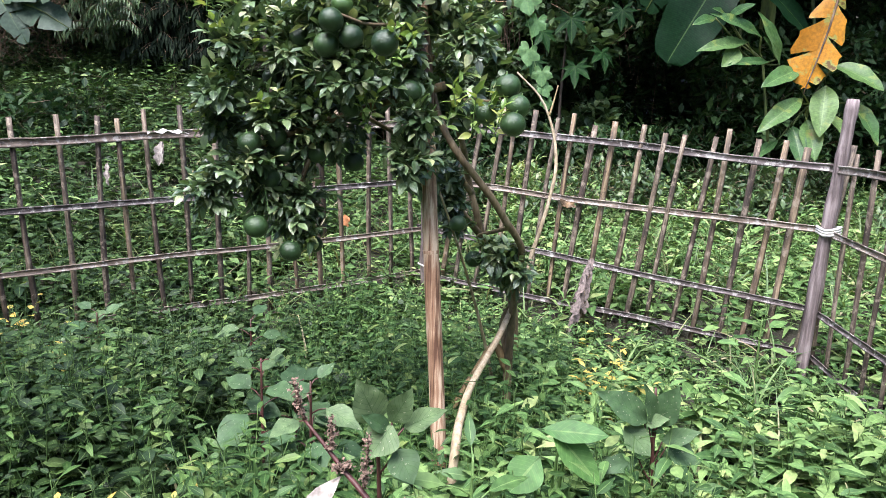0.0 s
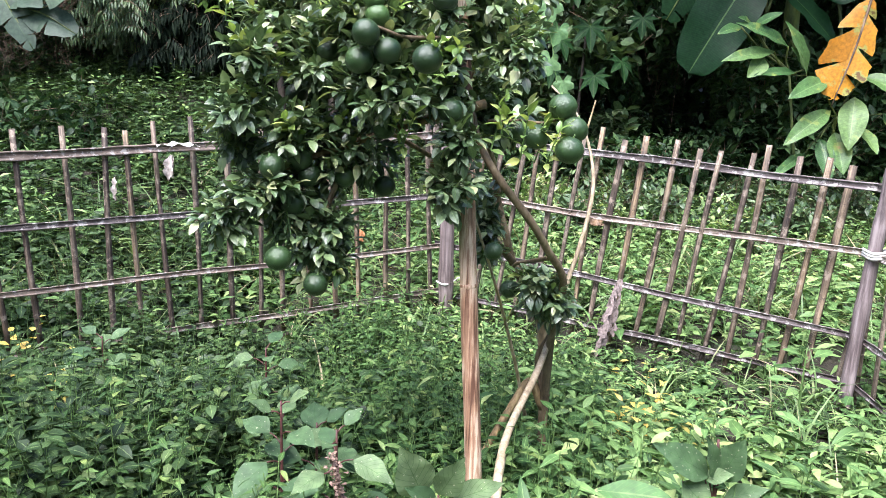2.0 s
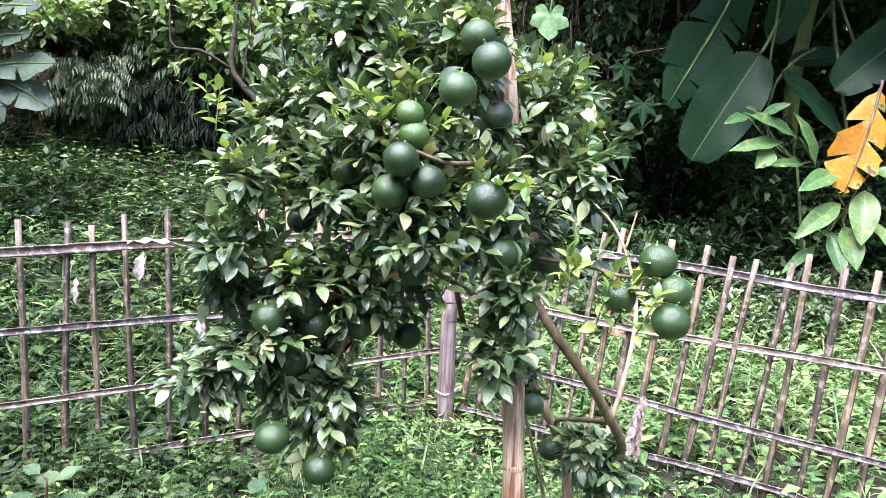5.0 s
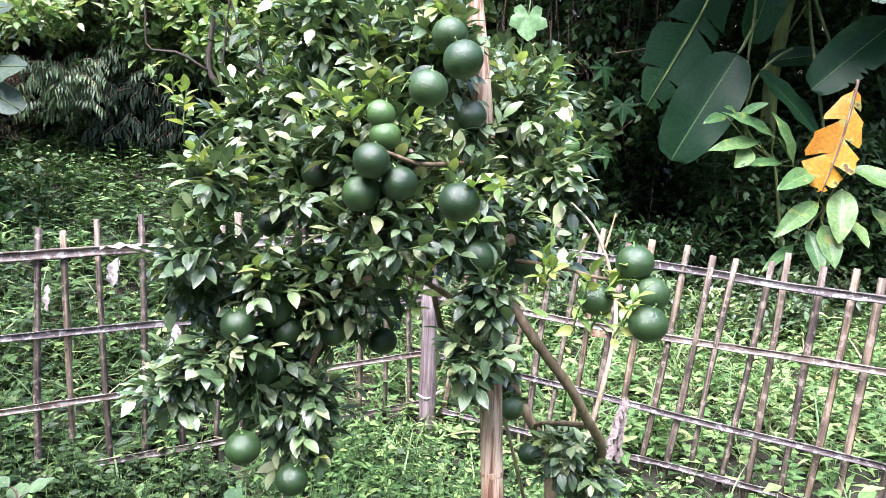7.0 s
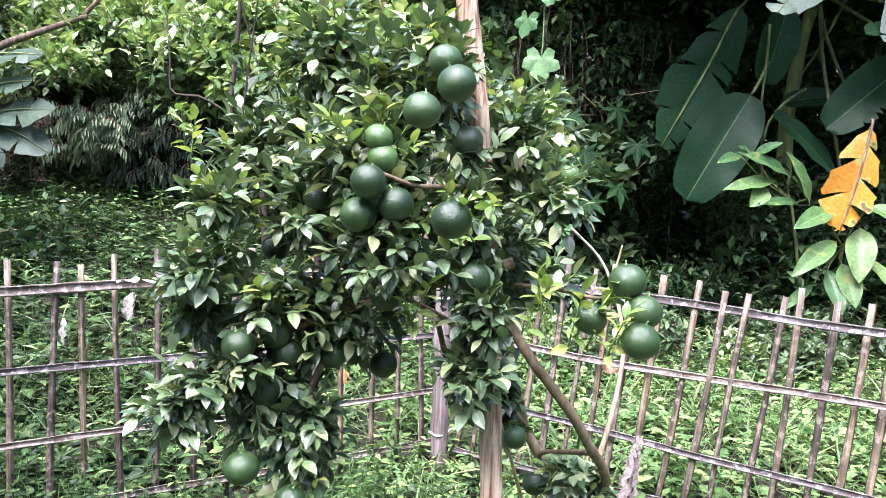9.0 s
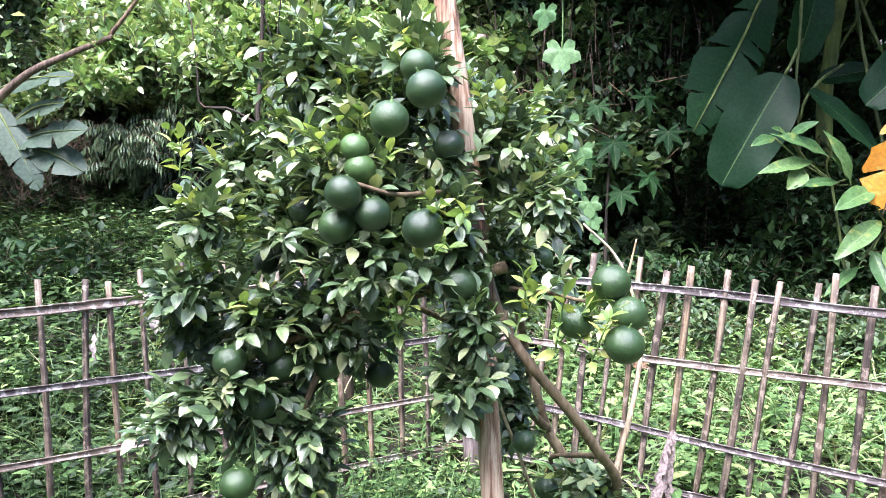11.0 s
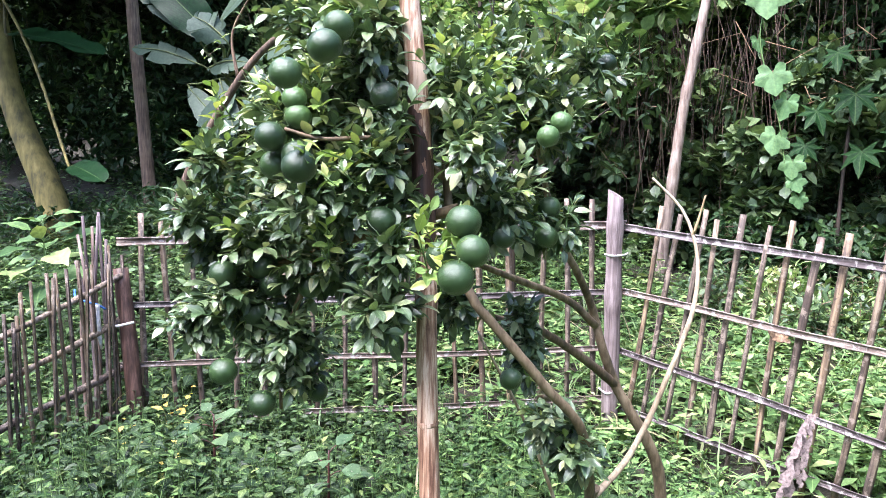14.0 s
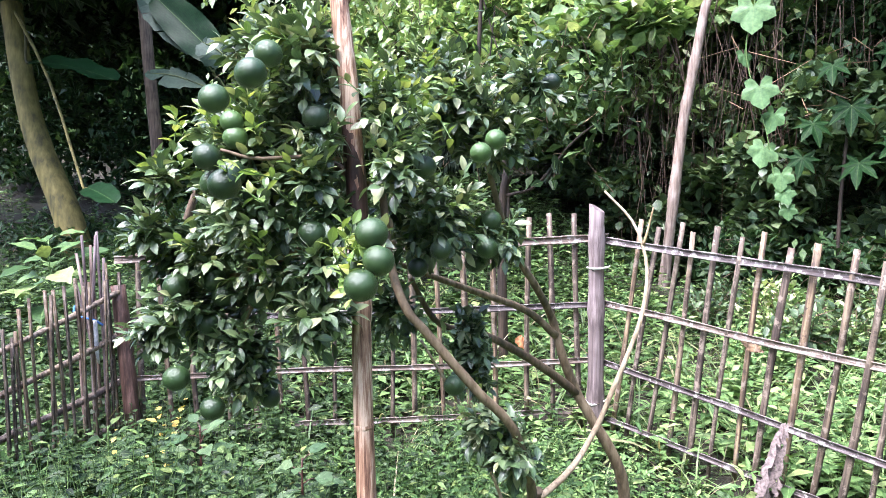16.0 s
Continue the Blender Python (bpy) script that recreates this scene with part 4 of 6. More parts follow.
# ---- weeds: ground cover ----
T_LANCE = leaf_template(4, 0.36, 0.25, 0.3, 0.36, 0.008, 1.15)
T_OVATE = leaf_template(3, 0.6, 0.2, 0.22, 0.38, 0.01, 1.0)
T_LOW = leaf_template(2, 0.6, 0.2, 0.22, 0.45, 0.01, 1.0)
T_ROUND = leaf_template(3, 0.8, 0.15, 0.15, 0.5, 0.01)
T_BLADE = leaf_template(4, 0.035, 0.3, 0.55, 0.3, 0.004)
T_FAR = leaf_template(2, 0.5, 0.25, 0.25, 0.45)
T_CROWN = leaf_template(3, 0.5, 0.25, 0.25, 0.42)
T_KITE = (np.array([(0, 0, 0), (0.26, 0.48, 0.06), (0, 1, -0.25), (-0.26, 0.48, 0.06)], float), np.array([(0, 1, 2, 3)]), np.array([(0.5, 0), (1, 0.5), (0.5, 1), (0, 0.5)], float))
T_FAR_LONG = leaf_template(2, 0.24, 0.3, 0.4, 0.4)


def uneven(x, y, k=0.0):
    """A slow wave over the plan between 0 and 1: where weeds crowd and grow tall."""
    w = np.sin(x * 4.3 + 1.7 * np.sin(y * 2.9 + k) + k) + np.sin(y * 5.1 + 1.3 * np.sin(x * 3.7 - k)) + 0.6 * np.sin(x * 11.0 - y * 9.0 + k)
    return np.clip(0.5 + w / 5.2, 0, 1)


def scatter(n, x0, x1, y0, y1, keep=None, crowd=0.0):
    p = np.stack([rng.uniform(x0, x1, n), rng.uniform(y0, y1, n)], 1)
    if keep is not None:
        p = p[keep(p[:, 0], p[:, 1])]
    if crowd:
        p = p[rng.uniform(0, 1, len(p)) < 1 - crowd + crowd * uneven(p[:, 0], p[:, 1], n * 0.01)]
    return p


def weed_patch(leaves, stems, template, xy, height, per, size, pitch=(0.1, 0.7), spread=0.02, droop=0.0):
    """Upright weeds: a stem each, pairs of leaves up it that are largest at half height."""
    n = len(xy)
    if n == 0:
        return
    h = rng.uniform(*height, n) * (0.65 + 0.6 * uneven(xy[:, 0], xy[:, 1]))
    base = np.column_stack([xy, hill(xy[:, 0], xy[:, 1])])
    leanx, leany = rng.normal(0, 0.22, n), rng.normal(0, 0.22, n)
    top = base + np.column_stack([leanx * h, leany * h, h])
    stems.stems(base - np.array([0, 0, 0.01]), top, np.full(n, 0.0028), np.full(n, 0.0014))
    yaw0 = rng.uniform(0, 6.28, n)
    plant = rng.uniform(0.8, 1.2, n)
    for k in range(per):
        f = ((k + 0.6) / per) ** 0.75
        pos = base + (top - base) * f + rng.normal(0, spread * 0.5, (n, 3)) * np.array([1, 1, 0.3])
        yaw = yaw0 + k * 2.4 + rng.normal(0, 0.3, n)
        tilt = rng.uniform(*pitch, n) * (0.3 + 0.9 * f) - droop
        leaves.leaves(template, pos, yaw, tilt, rng.normal(0, 0.35, n), rng.uniform(*size, n) * plant * (1.1 - 0.55 * f * f))


def inside(x, y):
    return (x > -2.75) & (x < 2.2) & (y < 5.0 - 0.5 * np.abs(x + 0.12))


def build_weeds():
    stems = Batch()
    lance, ovate, small, fine, grass, yellow = (Batch() for _ in range(6))
    mid = lambda x, y: inside(x, y) & (x > -0.75 + rng.normal(0, 0.25, len(x)))
    left = lambda x, y: inside(x, y) & (x < -0.35 + rng.normal(0, 0.3, len(x)))
    low = lambda x, y: mid(x, y) & (y + 0.9 * x > 3.9)
    tall = lambda x, y: mid(x, y) & (y + 0.9 * x < 4.1)
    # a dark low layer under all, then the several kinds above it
    # its dark leaf colour deepens the shade in gaps between the taller weeds
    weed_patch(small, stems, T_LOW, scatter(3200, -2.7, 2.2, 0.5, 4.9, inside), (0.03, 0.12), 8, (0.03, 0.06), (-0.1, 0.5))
    weed_patch(lance, stems, T_LANCE, scatter(1500, -0.9, 2.2, 1.5, 4.9, low, 0.5), (0.05, 0.16), 9, (0.055, 0.095), (-0.1, 0.7))
    weed_patch(lance, stems, T_LANCE, scatter(150, 0.05, 1.9, 0.9, 2.9), (0.28, 0.46), 10, (0.1, 0.16), (-0.1, 0.6), droop=0.1)
    weed_patch(lance, stems, T_LANCE, scatter(900, 0.1, 2.2, 0.5, 3.4, tall, 0.5), (0.14, 0.38), 10, (0.08, 0.135), (-0.1, 0.6))
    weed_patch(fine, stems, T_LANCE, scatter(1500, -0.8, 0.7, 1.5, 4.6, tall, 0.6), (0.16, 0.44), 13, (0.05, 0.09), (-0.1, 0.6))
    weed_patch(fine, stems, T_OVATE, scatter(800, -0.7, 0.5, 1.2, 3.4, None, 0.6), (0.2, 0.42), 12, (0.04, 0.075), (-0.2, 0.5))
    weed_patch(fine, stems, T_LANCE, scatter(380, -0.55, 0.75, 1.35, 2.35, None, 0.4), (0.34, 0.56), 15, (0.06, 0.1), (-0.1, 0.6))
    weed_patch(lance, stems, T_LANCE, scatter(70, -0.1, 0.75, 1.3, 2.2), (0.36, 0.54), 11, (0.1, 0.15), (-0.1, 0.6), droop=0.1)
    weed_patch(lance, stems, T_LANCE, scatter(90, -0.3, 0.65, 1.85, 2.6), (0.3, 0.44), 10, (0.08, 0.12), (-0.1, 0.6))
    weed_patch(ovate, stems, T_OVATE, scatter(1000, -2.7, 2.2, 0.5, 4.9, lambda x, y: inside(x, y) & ((x > -0.8) | (rng.uniform(0, 1, len(x)) < 0.3)) & ((y + 0.9 * x < 4.2) | (rng.uniform(0, 1, len(x)) < 0.25)), 0.5), (0.08, 0.24), 8, (0.045, 0.08), (-0.2, 0.5))
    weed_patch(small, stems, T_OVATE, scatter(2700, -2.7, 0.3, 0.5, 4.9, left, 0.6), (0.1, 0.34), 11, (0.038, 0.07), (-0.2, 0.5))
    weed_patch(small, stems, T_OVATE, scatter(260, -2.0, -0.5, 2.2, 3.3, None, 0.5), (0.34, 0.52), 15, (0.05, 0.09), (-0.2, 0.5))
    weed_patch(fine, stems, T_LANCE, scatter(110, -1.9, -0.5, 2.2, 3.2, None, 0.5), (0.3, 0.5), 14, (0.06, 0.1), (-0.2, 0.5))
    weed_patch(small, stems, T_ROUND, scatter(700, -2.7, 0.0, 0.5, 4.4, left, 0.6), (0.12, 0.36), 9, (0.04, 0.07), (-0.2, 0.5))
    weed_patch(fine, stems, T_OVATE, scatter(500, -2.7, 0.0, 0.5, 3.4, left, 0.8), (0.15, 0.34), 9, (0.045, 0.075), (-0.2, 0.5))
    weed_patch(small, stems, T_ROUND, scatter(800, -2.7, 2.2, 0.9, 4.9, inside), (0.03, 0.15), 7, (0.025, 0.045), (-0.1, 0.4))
    weed_patch(grass, stems, T_BLADE, scatter(260, -2.7, 2.2, 0.9, 4.9, inside), (0.02, 0.08), 6, (0.16, 0.38), (0.6, 1.5), 0.01)
    weed_patch(yellow, stems, T_OVATE, np.column_stack([rng.normal(-0.75, 0.14, 16), rng.normal(1.9, 0.1, 16)]), (0.15, 0.32), 7, (0.035, 0.06))
    weed_patch(yellow, stems, T_LANCE, np.column_stack([rng.normal(0.85, 0.12, 10), rng.normal(3.1, 0.15, 10)]), (0.25, 0.4), 8, (0.05, 0.09))
    for x, y, n in ((-2.25, 3.72, 2), (-1.75, 3.1, 2), (-2.0, 3.3, 2)):
        weed_patch(yellow, stems, T_OVATE, np.column_stack([rng.normal(x, 0.05, n), rng.normal(y, 0.05, n)]), (0.3, 0.52), 7, (0.04, 0.075))
    # beyond the fence, up to the thicket
    out = lambda x, y: ~inside(x, y)
    bright_side = lambda x, y: ~inside(x, y) & ((x > -1.6) | (rng.uniform(0, 1, len(x)) < 0.35))
    far_ovate, far_lance = Batch(), Batch()
    weed_patch(far_ovate, stems, T_FAR, scatter(3400, -6.5, 6, 3.2, 8.6, bright_side), (0.12, 0.4), 10, (0.07, 0.13), (-0.1, 0.6), 0.03)
    weed_patch(far_lance, stems, T_FAR_LONG, scatter(900, -6.5, 6, 3.2, 8.6, bright_side), (0.2, 0.45), 10, (0.09, 0.16), (0.1, 0.9), 0.03)
    weed_patch(far_ovate, stems, T_FAR, scatter(700, -12, 0.5, 7.5, 12.5), (0.15, 0.5), 9, (0.08, 0.16), (-0.1, 0.6), 0.04)
    slope_small = Batch()
    weed_patch(slope_small, stems, T_FAR, scatter(2600, -8, -1.0, 5.0, 9.9), (0.12, 0.42), 10, (0.07, 0.14), (-0.2, 0.5), 0.03)
    weed_patch(slope_small, stems, T_FAR, scatter(1500, -7, -1.4, 3.2, 5.4, out), (0.12, 0.42), 10, (0.06, 0.12), (-0.2, 0.5), 0.03)
    weed_patch(slope_small, stems, T_KITE, scatter(9500, -7, 8, -6, 3.6, lambda x, y: ~inside(x, y) | (y < 0.5 + 0.8 * uneven(x, y))), (0.06, 0.26), 8, (0.07, 0.14), (-0.1, 0.6), 0.04)
    weed_patch(far_ovate, stems, T_KITE, scatter(2600, -7, 8, -6, 3.6, lambda x, y: ~inside(x, y) | (y < 0.5 + 0.8 * uneven(x, y)), 0.8), (0.08, 0.28), 8, (0.07, 0.14), (-0.1, 0.6), 0.04)
    weed_patch(grass, stems, T_BLADE, scatter(500, -3, 4, 4.5, 7.0, out), (0.02, 0.08), 6, (0.2, 0.5), (0.7, 1.5), 0.01)
    for name, b, mat, lab in (("lance_leaved_weeds", lance, M_WEED, "lush bright green lance-leaved weeds covering the ground"),
                              ("broad_leaved_weeds", ovate, M_WEED, "low oval-leaved green weeds covering the ground"),
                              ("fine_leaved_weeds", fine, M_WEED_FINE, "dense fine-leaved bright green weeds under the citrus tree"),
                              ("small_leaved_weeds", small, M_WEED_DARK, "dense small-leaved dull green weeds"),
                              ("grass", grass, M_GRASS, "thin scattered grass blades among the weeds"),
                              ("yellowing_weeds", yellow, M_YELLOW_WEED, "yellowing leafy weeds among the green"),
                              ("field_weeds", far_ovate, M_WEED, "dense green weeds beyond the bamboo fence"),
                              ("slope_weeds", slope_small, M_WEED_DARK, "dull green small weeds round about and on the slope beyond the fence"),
                              ("tall_field_weeds", far_lance, M_WEED, "taller long-leaved weeds beyond the fence")):
        tagged(new(name, b.mesh(name)), lab, "weeds", kind="stuff").data.materials.append(mat)
    tagged(new("weed_stems", stems.mesh("weed_stems")), "thin green stems of the weeds", "weeds", kind="stuff").data.materials.append(M_GREEN_STEM)


build_weeds()


# ---- single larger weeds ----
def broad_weed(x, y, height, leaf, n, seed, label, stem_mat=M_RED_STEM, leaf_mat=M_AMARANTH, lean=(0.0, 0.0), low=0.45, aspect=0.62):
    """A stalk with broad stalked leaves crowded towards its top."""
    r0 = np.random.RandomState(seed)
    z0 = float(hill(x, y))
    w = empty("broad_leaved_weed", x, y, z0)
    tagged(w, label, "weed", "broad-leaved weeds")
    tip = (x + lean[0], y + lean[1], z0 + height)
    part("stem", tube([(x, y, z0 - 0.03), (x + lean[0] * 0.4, y + lean[1] * 0.4, z0 + height * 0.5), tip], [0.007, 0.006, 0.003], 7, 10, 0.05, seed), stem_mat, w)
    for k in range(n):
        f = low + (1 - low) * (k + 0.5) / n
        c = Vector((x + lean[0] * f, y + lean[1] * f, z0 + height * f))
        a = seed + k * 2.4 + r0.uniform(-0.3, 0.3)
        d = Vector((math.cos(a), math.sin(a), 0.25 + 0.35 * f))
        size = leaf * (1.0 if f < 0.85 else 0.62) * r0.uniform(0.8, 1.1)
        b = c + d.normalized() * size * 0.45
        t = b + Vector((d.x, d.y, r0.uniform(-0.45, 0.25) + 0.5 * (f > 0.85))).normalized() * size
        blade = part("leaf", big_leaf(b, t, size * aspect, (0, -0.45, 1), 0.14, 0.22, 10, 4, 0.36, 0.02, 0, seed + k, 0.0, 1.0, 0.6, 1.25), leaf_mat, w)
        part("leaf_stalk", tube([c, (c + b) / 2 + Vector((0, 0, 0.006)), b], [0.0025, 0.002], 5, 5), stem_mat, blade)
    return w


SPECKED_LEAVES = [((0.676, 2.12, 0.512), (0.504, 2.08, 0.620), 0.086), ((0.696, 2.12, 0.499), (0.645, 2.08, 0.648), 0.056), ((0.705, 2.12, 0.499), (0.748, 2.08, 0.643), 0.083), ((0.605, 2.12, 0.490), (0.683, 2.08, 0.414), 0.086), ((0.657, 2.12, 0.384), (0.508, 2.08, 0.356), 0.053), ((0.725, 2.12, 0.444), (0.828, 2.08, 0.500), 0.053), ((0.741, 2.12, 0.429), (0.829, 2.08, 0.393), 0.079), ((0.664, 2.12, 0.506), (0.727, 2.08, 0.538), 0.043)]
PALE_LEAVES = [((-0.100, 1.55, 0.754), (-0.141, 1.51, 0.872), 0.075), ((-0.067, 1.55, 0.755), (-0.020, 1.51, 0.856), 0.053), ((-0.040, 1.55, 0.743), (0.056, 1.51, 0.809), 0.048), ((-0.066, 1.55, 0.750), (-0.115, 1.51, 0.687), 0.075), ((-0.056, 1.55, 0.691), (-0.014, 1.51, 0.627), 0.070), ((-0.072, 1.55, 0.739), (-0.131, 1.51, 0.790), 0.036)]
TARO_LEAVES = [((0.345, 1.90, 0.577), (0.496, 1.86, 0.586), 0.068), ((0.366, 1.90, 0.564), (0.483, 1.86, 0.440), 0.086), ((0.308, 1.90, 0.480), (0.236, 1.86, 0.407), 0.107)]


def shaped_weed(label, foot, top, leaves):
    """A red stalk with each broad leaf set from its base to its tip."""
    z0 = float(hill(*foot))
    w = empty("broad_leaved_weed", foot[0], foot[1], z0)
    tagged(w, label, "weed", "broad-leaved weeds")
    part("stem", tube([(foot[0], foot[1], z0 - 0.03), ((foot[0] + top[0]) / 2, (foot[1] + top[1]) / 2, top[2] * 0.5), top], [0.008, 0.007, 0.004], 7, 12, 0.05, 3), M_RED_STEM, w)
    for k, (b, t, wd) in enumerate(leaves):
        f = min(1.0, max(0.3, (b[2] - 0.05) / top[2]))
        c = Vector((foot[0] + (top[0] - foot[0]) * f, foot[1] + (top[1] - foot[1]) * f, z0 + top[2] * f))
        blade = part("leaf", big_leaf(b, t, wd * 1.1, (0.3 * math.sin(k * 2.3), -0.75, 0.65), 0.1, 0.2, 12, 6, 0.38, 0.02, 0, 80 + k, 0.0, 0.85, 0.6, 1.25), M_AMARANTH, w)
        part("leaf_stalk", tube([c, (c + Vector(b)) / 2 + Vector((0, 0, -0.005)), b], [0.003, 0.0022], 5, 5), M_RED_STEM, blade)


def build_broad_weeds():
    red = "broad-leaved amaranth weed with a dark red stem"
    broad_weed(-0.55, 2.25, 0.62, 0.14, 11, 1, red)
    broad_weed(-0.36, 2.1, 0.62, 0.14, 11, 2, red)
    broad_weed(-0.47, 2.38, 0.5, 0.15, 8, 21, red)
    broad_weed(0.02, 2.05, 0.36, 0.15, 9, 23, "bright green broad-leaved weed at the pole's foot", M_GREEN_STEM, M_WEED, low=0.35, aspect=0.5)
    broad_weed(-1.62, 3.32, 0.4, 0.16, 8, 5, red)
    broad_weed(-0.3, 1.45, 0.42, 0.11, 5, 6, red)
    broad_weed(-1.75, 2.75, 0.38, 0.12, 9, 7, "dull green branching weed near the fence", M_GREEN_STEM, M_WEED_DARK, low=0.2)
    broad_weed(-2.0, 3.1, 0.42, 0.13, 9, 8, "dull green branching weed near the fence", M_GREEN_STEM, M_WEED_DARK, low=0.2)
    broad_weed(0.12, 1.6, 0.68, 0.15, 11, 9, "bright green long-leaved weed at the pole's foot", M_GREEN_STEM, M_WEED, low=0.3, aspect=0.28)
    broad_weed(1.65, 3.6, 0.4, 0.15, 7, 10, "bright green long-leaved weed near the fence post", M_GREEN_STEM, M_WEED, low=0.4, aspect=0.36)
    broad_weed(0.62, 2.6, 0.42, 0.16, 8, 11, "bright green long-leaved weed near the citrus stem", M_GREEN_STEM, M_WEED, low=0.3, aspect=0.34)
    broad_weed(-3.62, 3.95, 1.22, 0.3, 20, 12, "tall bush with large bright oval leaves beyond the fence", M_GREEN_STEM, M_WEED, low=0.6, aspect=0.6)
    shaped_weed("broad-leaved amaranth weed with white-specked leaves", (0.72, 2.14), (0.69, 2.12, 0.62), SPECKED_LEAVES)
    shaped_weed("large pale broad-leaved amaranth weed beside the pole", (-0.08, 1.6), (-0.1, 1.55, 0.75), PALE_LEAVES)
    broad_weed(-0.82, 3.09, 0.5, 0.15, 7, 31, "broad-leaved amaranth weed with a dark red stem", low=0.55)
    # taro: heart-shaped leaves on long stalks
    for k, (b, t, w) in enumerate(TARO_LEAVES):
        b, t = Vector(b), Vector(t)
        p = empty("taro_plant", b.x + 0.02, b.y + 0.06, 0)
        tagged(p, "bright green taro plant with a heart-shaped leaf", "taro", "taro plants")
        part("leaf_stalk", tube([(b.x + 0.02, b.y + 0.06, -0.02), (b.x + 0.02, b.y + 0.05, b.z * 0.6), b + (t - b) * 0.2], [0.006, 0.004], 6, 8), M_GREEN_STEM, p)
        part("leaf", big_leaf(b, t, w, (0, -0.7, 0.8), 0.06, 0.1, 12, 6, 0.35, 0.012, 0, k, 0.5), M_TARO, p)
    # seeding stalk fallen across the weeds
    s = empty("seeding_weed", -0.1, 1.3, 0)
    tagged(s, "leaning red weed stalk with pinkish-brown seed spikes", "weed")
    part("stem", tube([(0.05, 1.2, 0.3), (-0.06, 1.28, 0.66), (-0.15, 1.34, 0.76), (-0.23, 1.38, 0.84)], [0.008, 0.006, 0.003], 7, 12), M_RED_STEM, s, "bright red stem")
    for k, (x, y, z, dx, dz) in enumerate(((-0.23, 1.38, 0.84, -0.02, 0.08), (-0.17, 1.35, 0.79, 0.0, 0.07), (-0.1, 1.3, 0.74, 0.01, 0.11), (-0.05, 1.27, 0.68, 0.03, 0.05), (0.01, 1.25, 0.6, 0.02, 0.1), (-0.13, 1.33, 0.77, -0.03, -0.01))):
        r0 = np.random.RandomState(60 + k)
        n = 160
        f = r0.uniform(0, 1, n)
        fuzz = Batch()
        swell = 0.003 + 0.006 * np.sin(np.clip(f, 0, 1) * math.pi) ** 0.6
        pos = np.column_stack([x + dx * f, np.full(n, y), z + dz * f]) + r0.normal(0, 0.6, (n, 3)) * swell[:, None]
        fuzz.leaves(T_ROUND, pos, r0.uniform(0, 6.28, n), r0.uniform(-0.5, 1.3, n), r0.normal(0, 0.5, n), r0.uniform(0.005, 0.009, n))
        spike = tagged(part("seed_spike", fuzz.mesh("seed_spike"), M_SEED, s), kind="stuff")
        part("spike_core", tube([(x, y, z), (x + dx * 0.5, y, z + dz * 0.5), (x + dx, y, z + dz)], [0.004, 0.003, 0.0015], 6, 8), M_SEED, spike)
    part("leaf", big_leaf((-0.15, 1.34, 0.74), (-0.24, 1.3, 0.64), 0.045, (0, -0.8, 0.5), 0.1, 0.3, 6, 4, 0.5, 0.03, 0, 4), M_DRY, s, "pale dried leaf")


build_broad_weeds()


# ---- dried things caught on the fence ----
def dried_bunch(name, label, x, y, z, length, width, n, seed, mat=M_DRY):
    r0 = np.random.RandomState(seed)
    b = empty(name, x, y, z)
    tagged(b, label, "dried leaf", "dried leaves on the fence")
    for k in range(n):
        ox, oy = r0.uniform(-0.3, 0.3) * width, r0.uniform(-0.02, 0.02)
        part("dried_leaf", big_leaf((x + ox * 0.3, y + oy, z), (x + ox, y + oy - 0.01, z - length * r0.uniform(0.6, 1.0)), width * r0.uniform(0.5, 0.9), (r0.uniform(-0.6, 0.6), -1, 0.1), 0.2, 0.7, 8, 4, 0.45, 0.07, 2, seed * 5 + k), mat, b)


M_RAG = plain_material("ragged_leaf", (0.2, 0.155, 0.145), 0.85, 70.0, 0.6)


def build_dried():
    dried_bunch("dried_leaf_bunch", "crumpled pale dried leaf hanging from the top rail", -1.62, 4.22, 1.15, 0.19, 0.09, 3, 1)
    dried_bunch("dried_leaf_bunch", "curled grey dried leaf hanging on the fence", -1.88, 4.1, 1.04, 0.16, 0.05, 2, 2)
    dried_bunch("dried_leaf_bunch", "crumpled pale dried leaf caught on the middle rail", -1.38, 4.3, 0.82, 0.12, 0.07, 2, 3)
    rag = empty("dried_leaf_bunch", 0.92, 4.45, 0.5)
    tagged(rag, "long ragged pinkish-grey dried leaf hanging to the ground", "dried leaf", "dried leaves on the fence")
    for k, (x0, x1, z1, w) in enumerate(((0.93, 0.84, 0.03, 0.1), (0.94, 0.9, 0.14, 0.08), (0.92, 0.8, 0.0, 0.07))):
        part("dried_leaf", torn_leaf((x0, 4.455 - 0.012 * k, 0.5), (x1, 4.42 - 0.02 * k, z1), w, (0.4 * math.sin(k * 2.5), -1, 0.1), 6, 0.45, 0.1, 0.4, 0.75, 50 + k, 0.8), M_RAG, rag)
    dried_bunch("dried_leaf_bunch", "small brown dried leaf wrapped on the middle rail", 0.78, 4.52, 0.83, 0.05, 0.13, 2, 5, M_DEADBROWN)
    dried_bunch("dried_leaf_bunch", "orange-brown dried leaf lying beyond the fence", -0.75, 5.4, 0.55, 0.1, 0.12, 2, 6, plain_material("rust_leaf", (0.45, 0.2, 0.09)))
    k = empty("leaf_strip", -1.55, 4.2, 1.19)
    tagged(k, "pale dry leaf strip knotted over the top rail", "dried leaf")
    part("strip", big_leaf((-1.7, 4.2, 1.195), (-1.48, 4.26, 1.2), 0.03, (0, -0.5, 1), 0.15, 0.5, 8, 4, 0.5, 0.05, 0, 3), M_CLOTH, k)


build_dried()

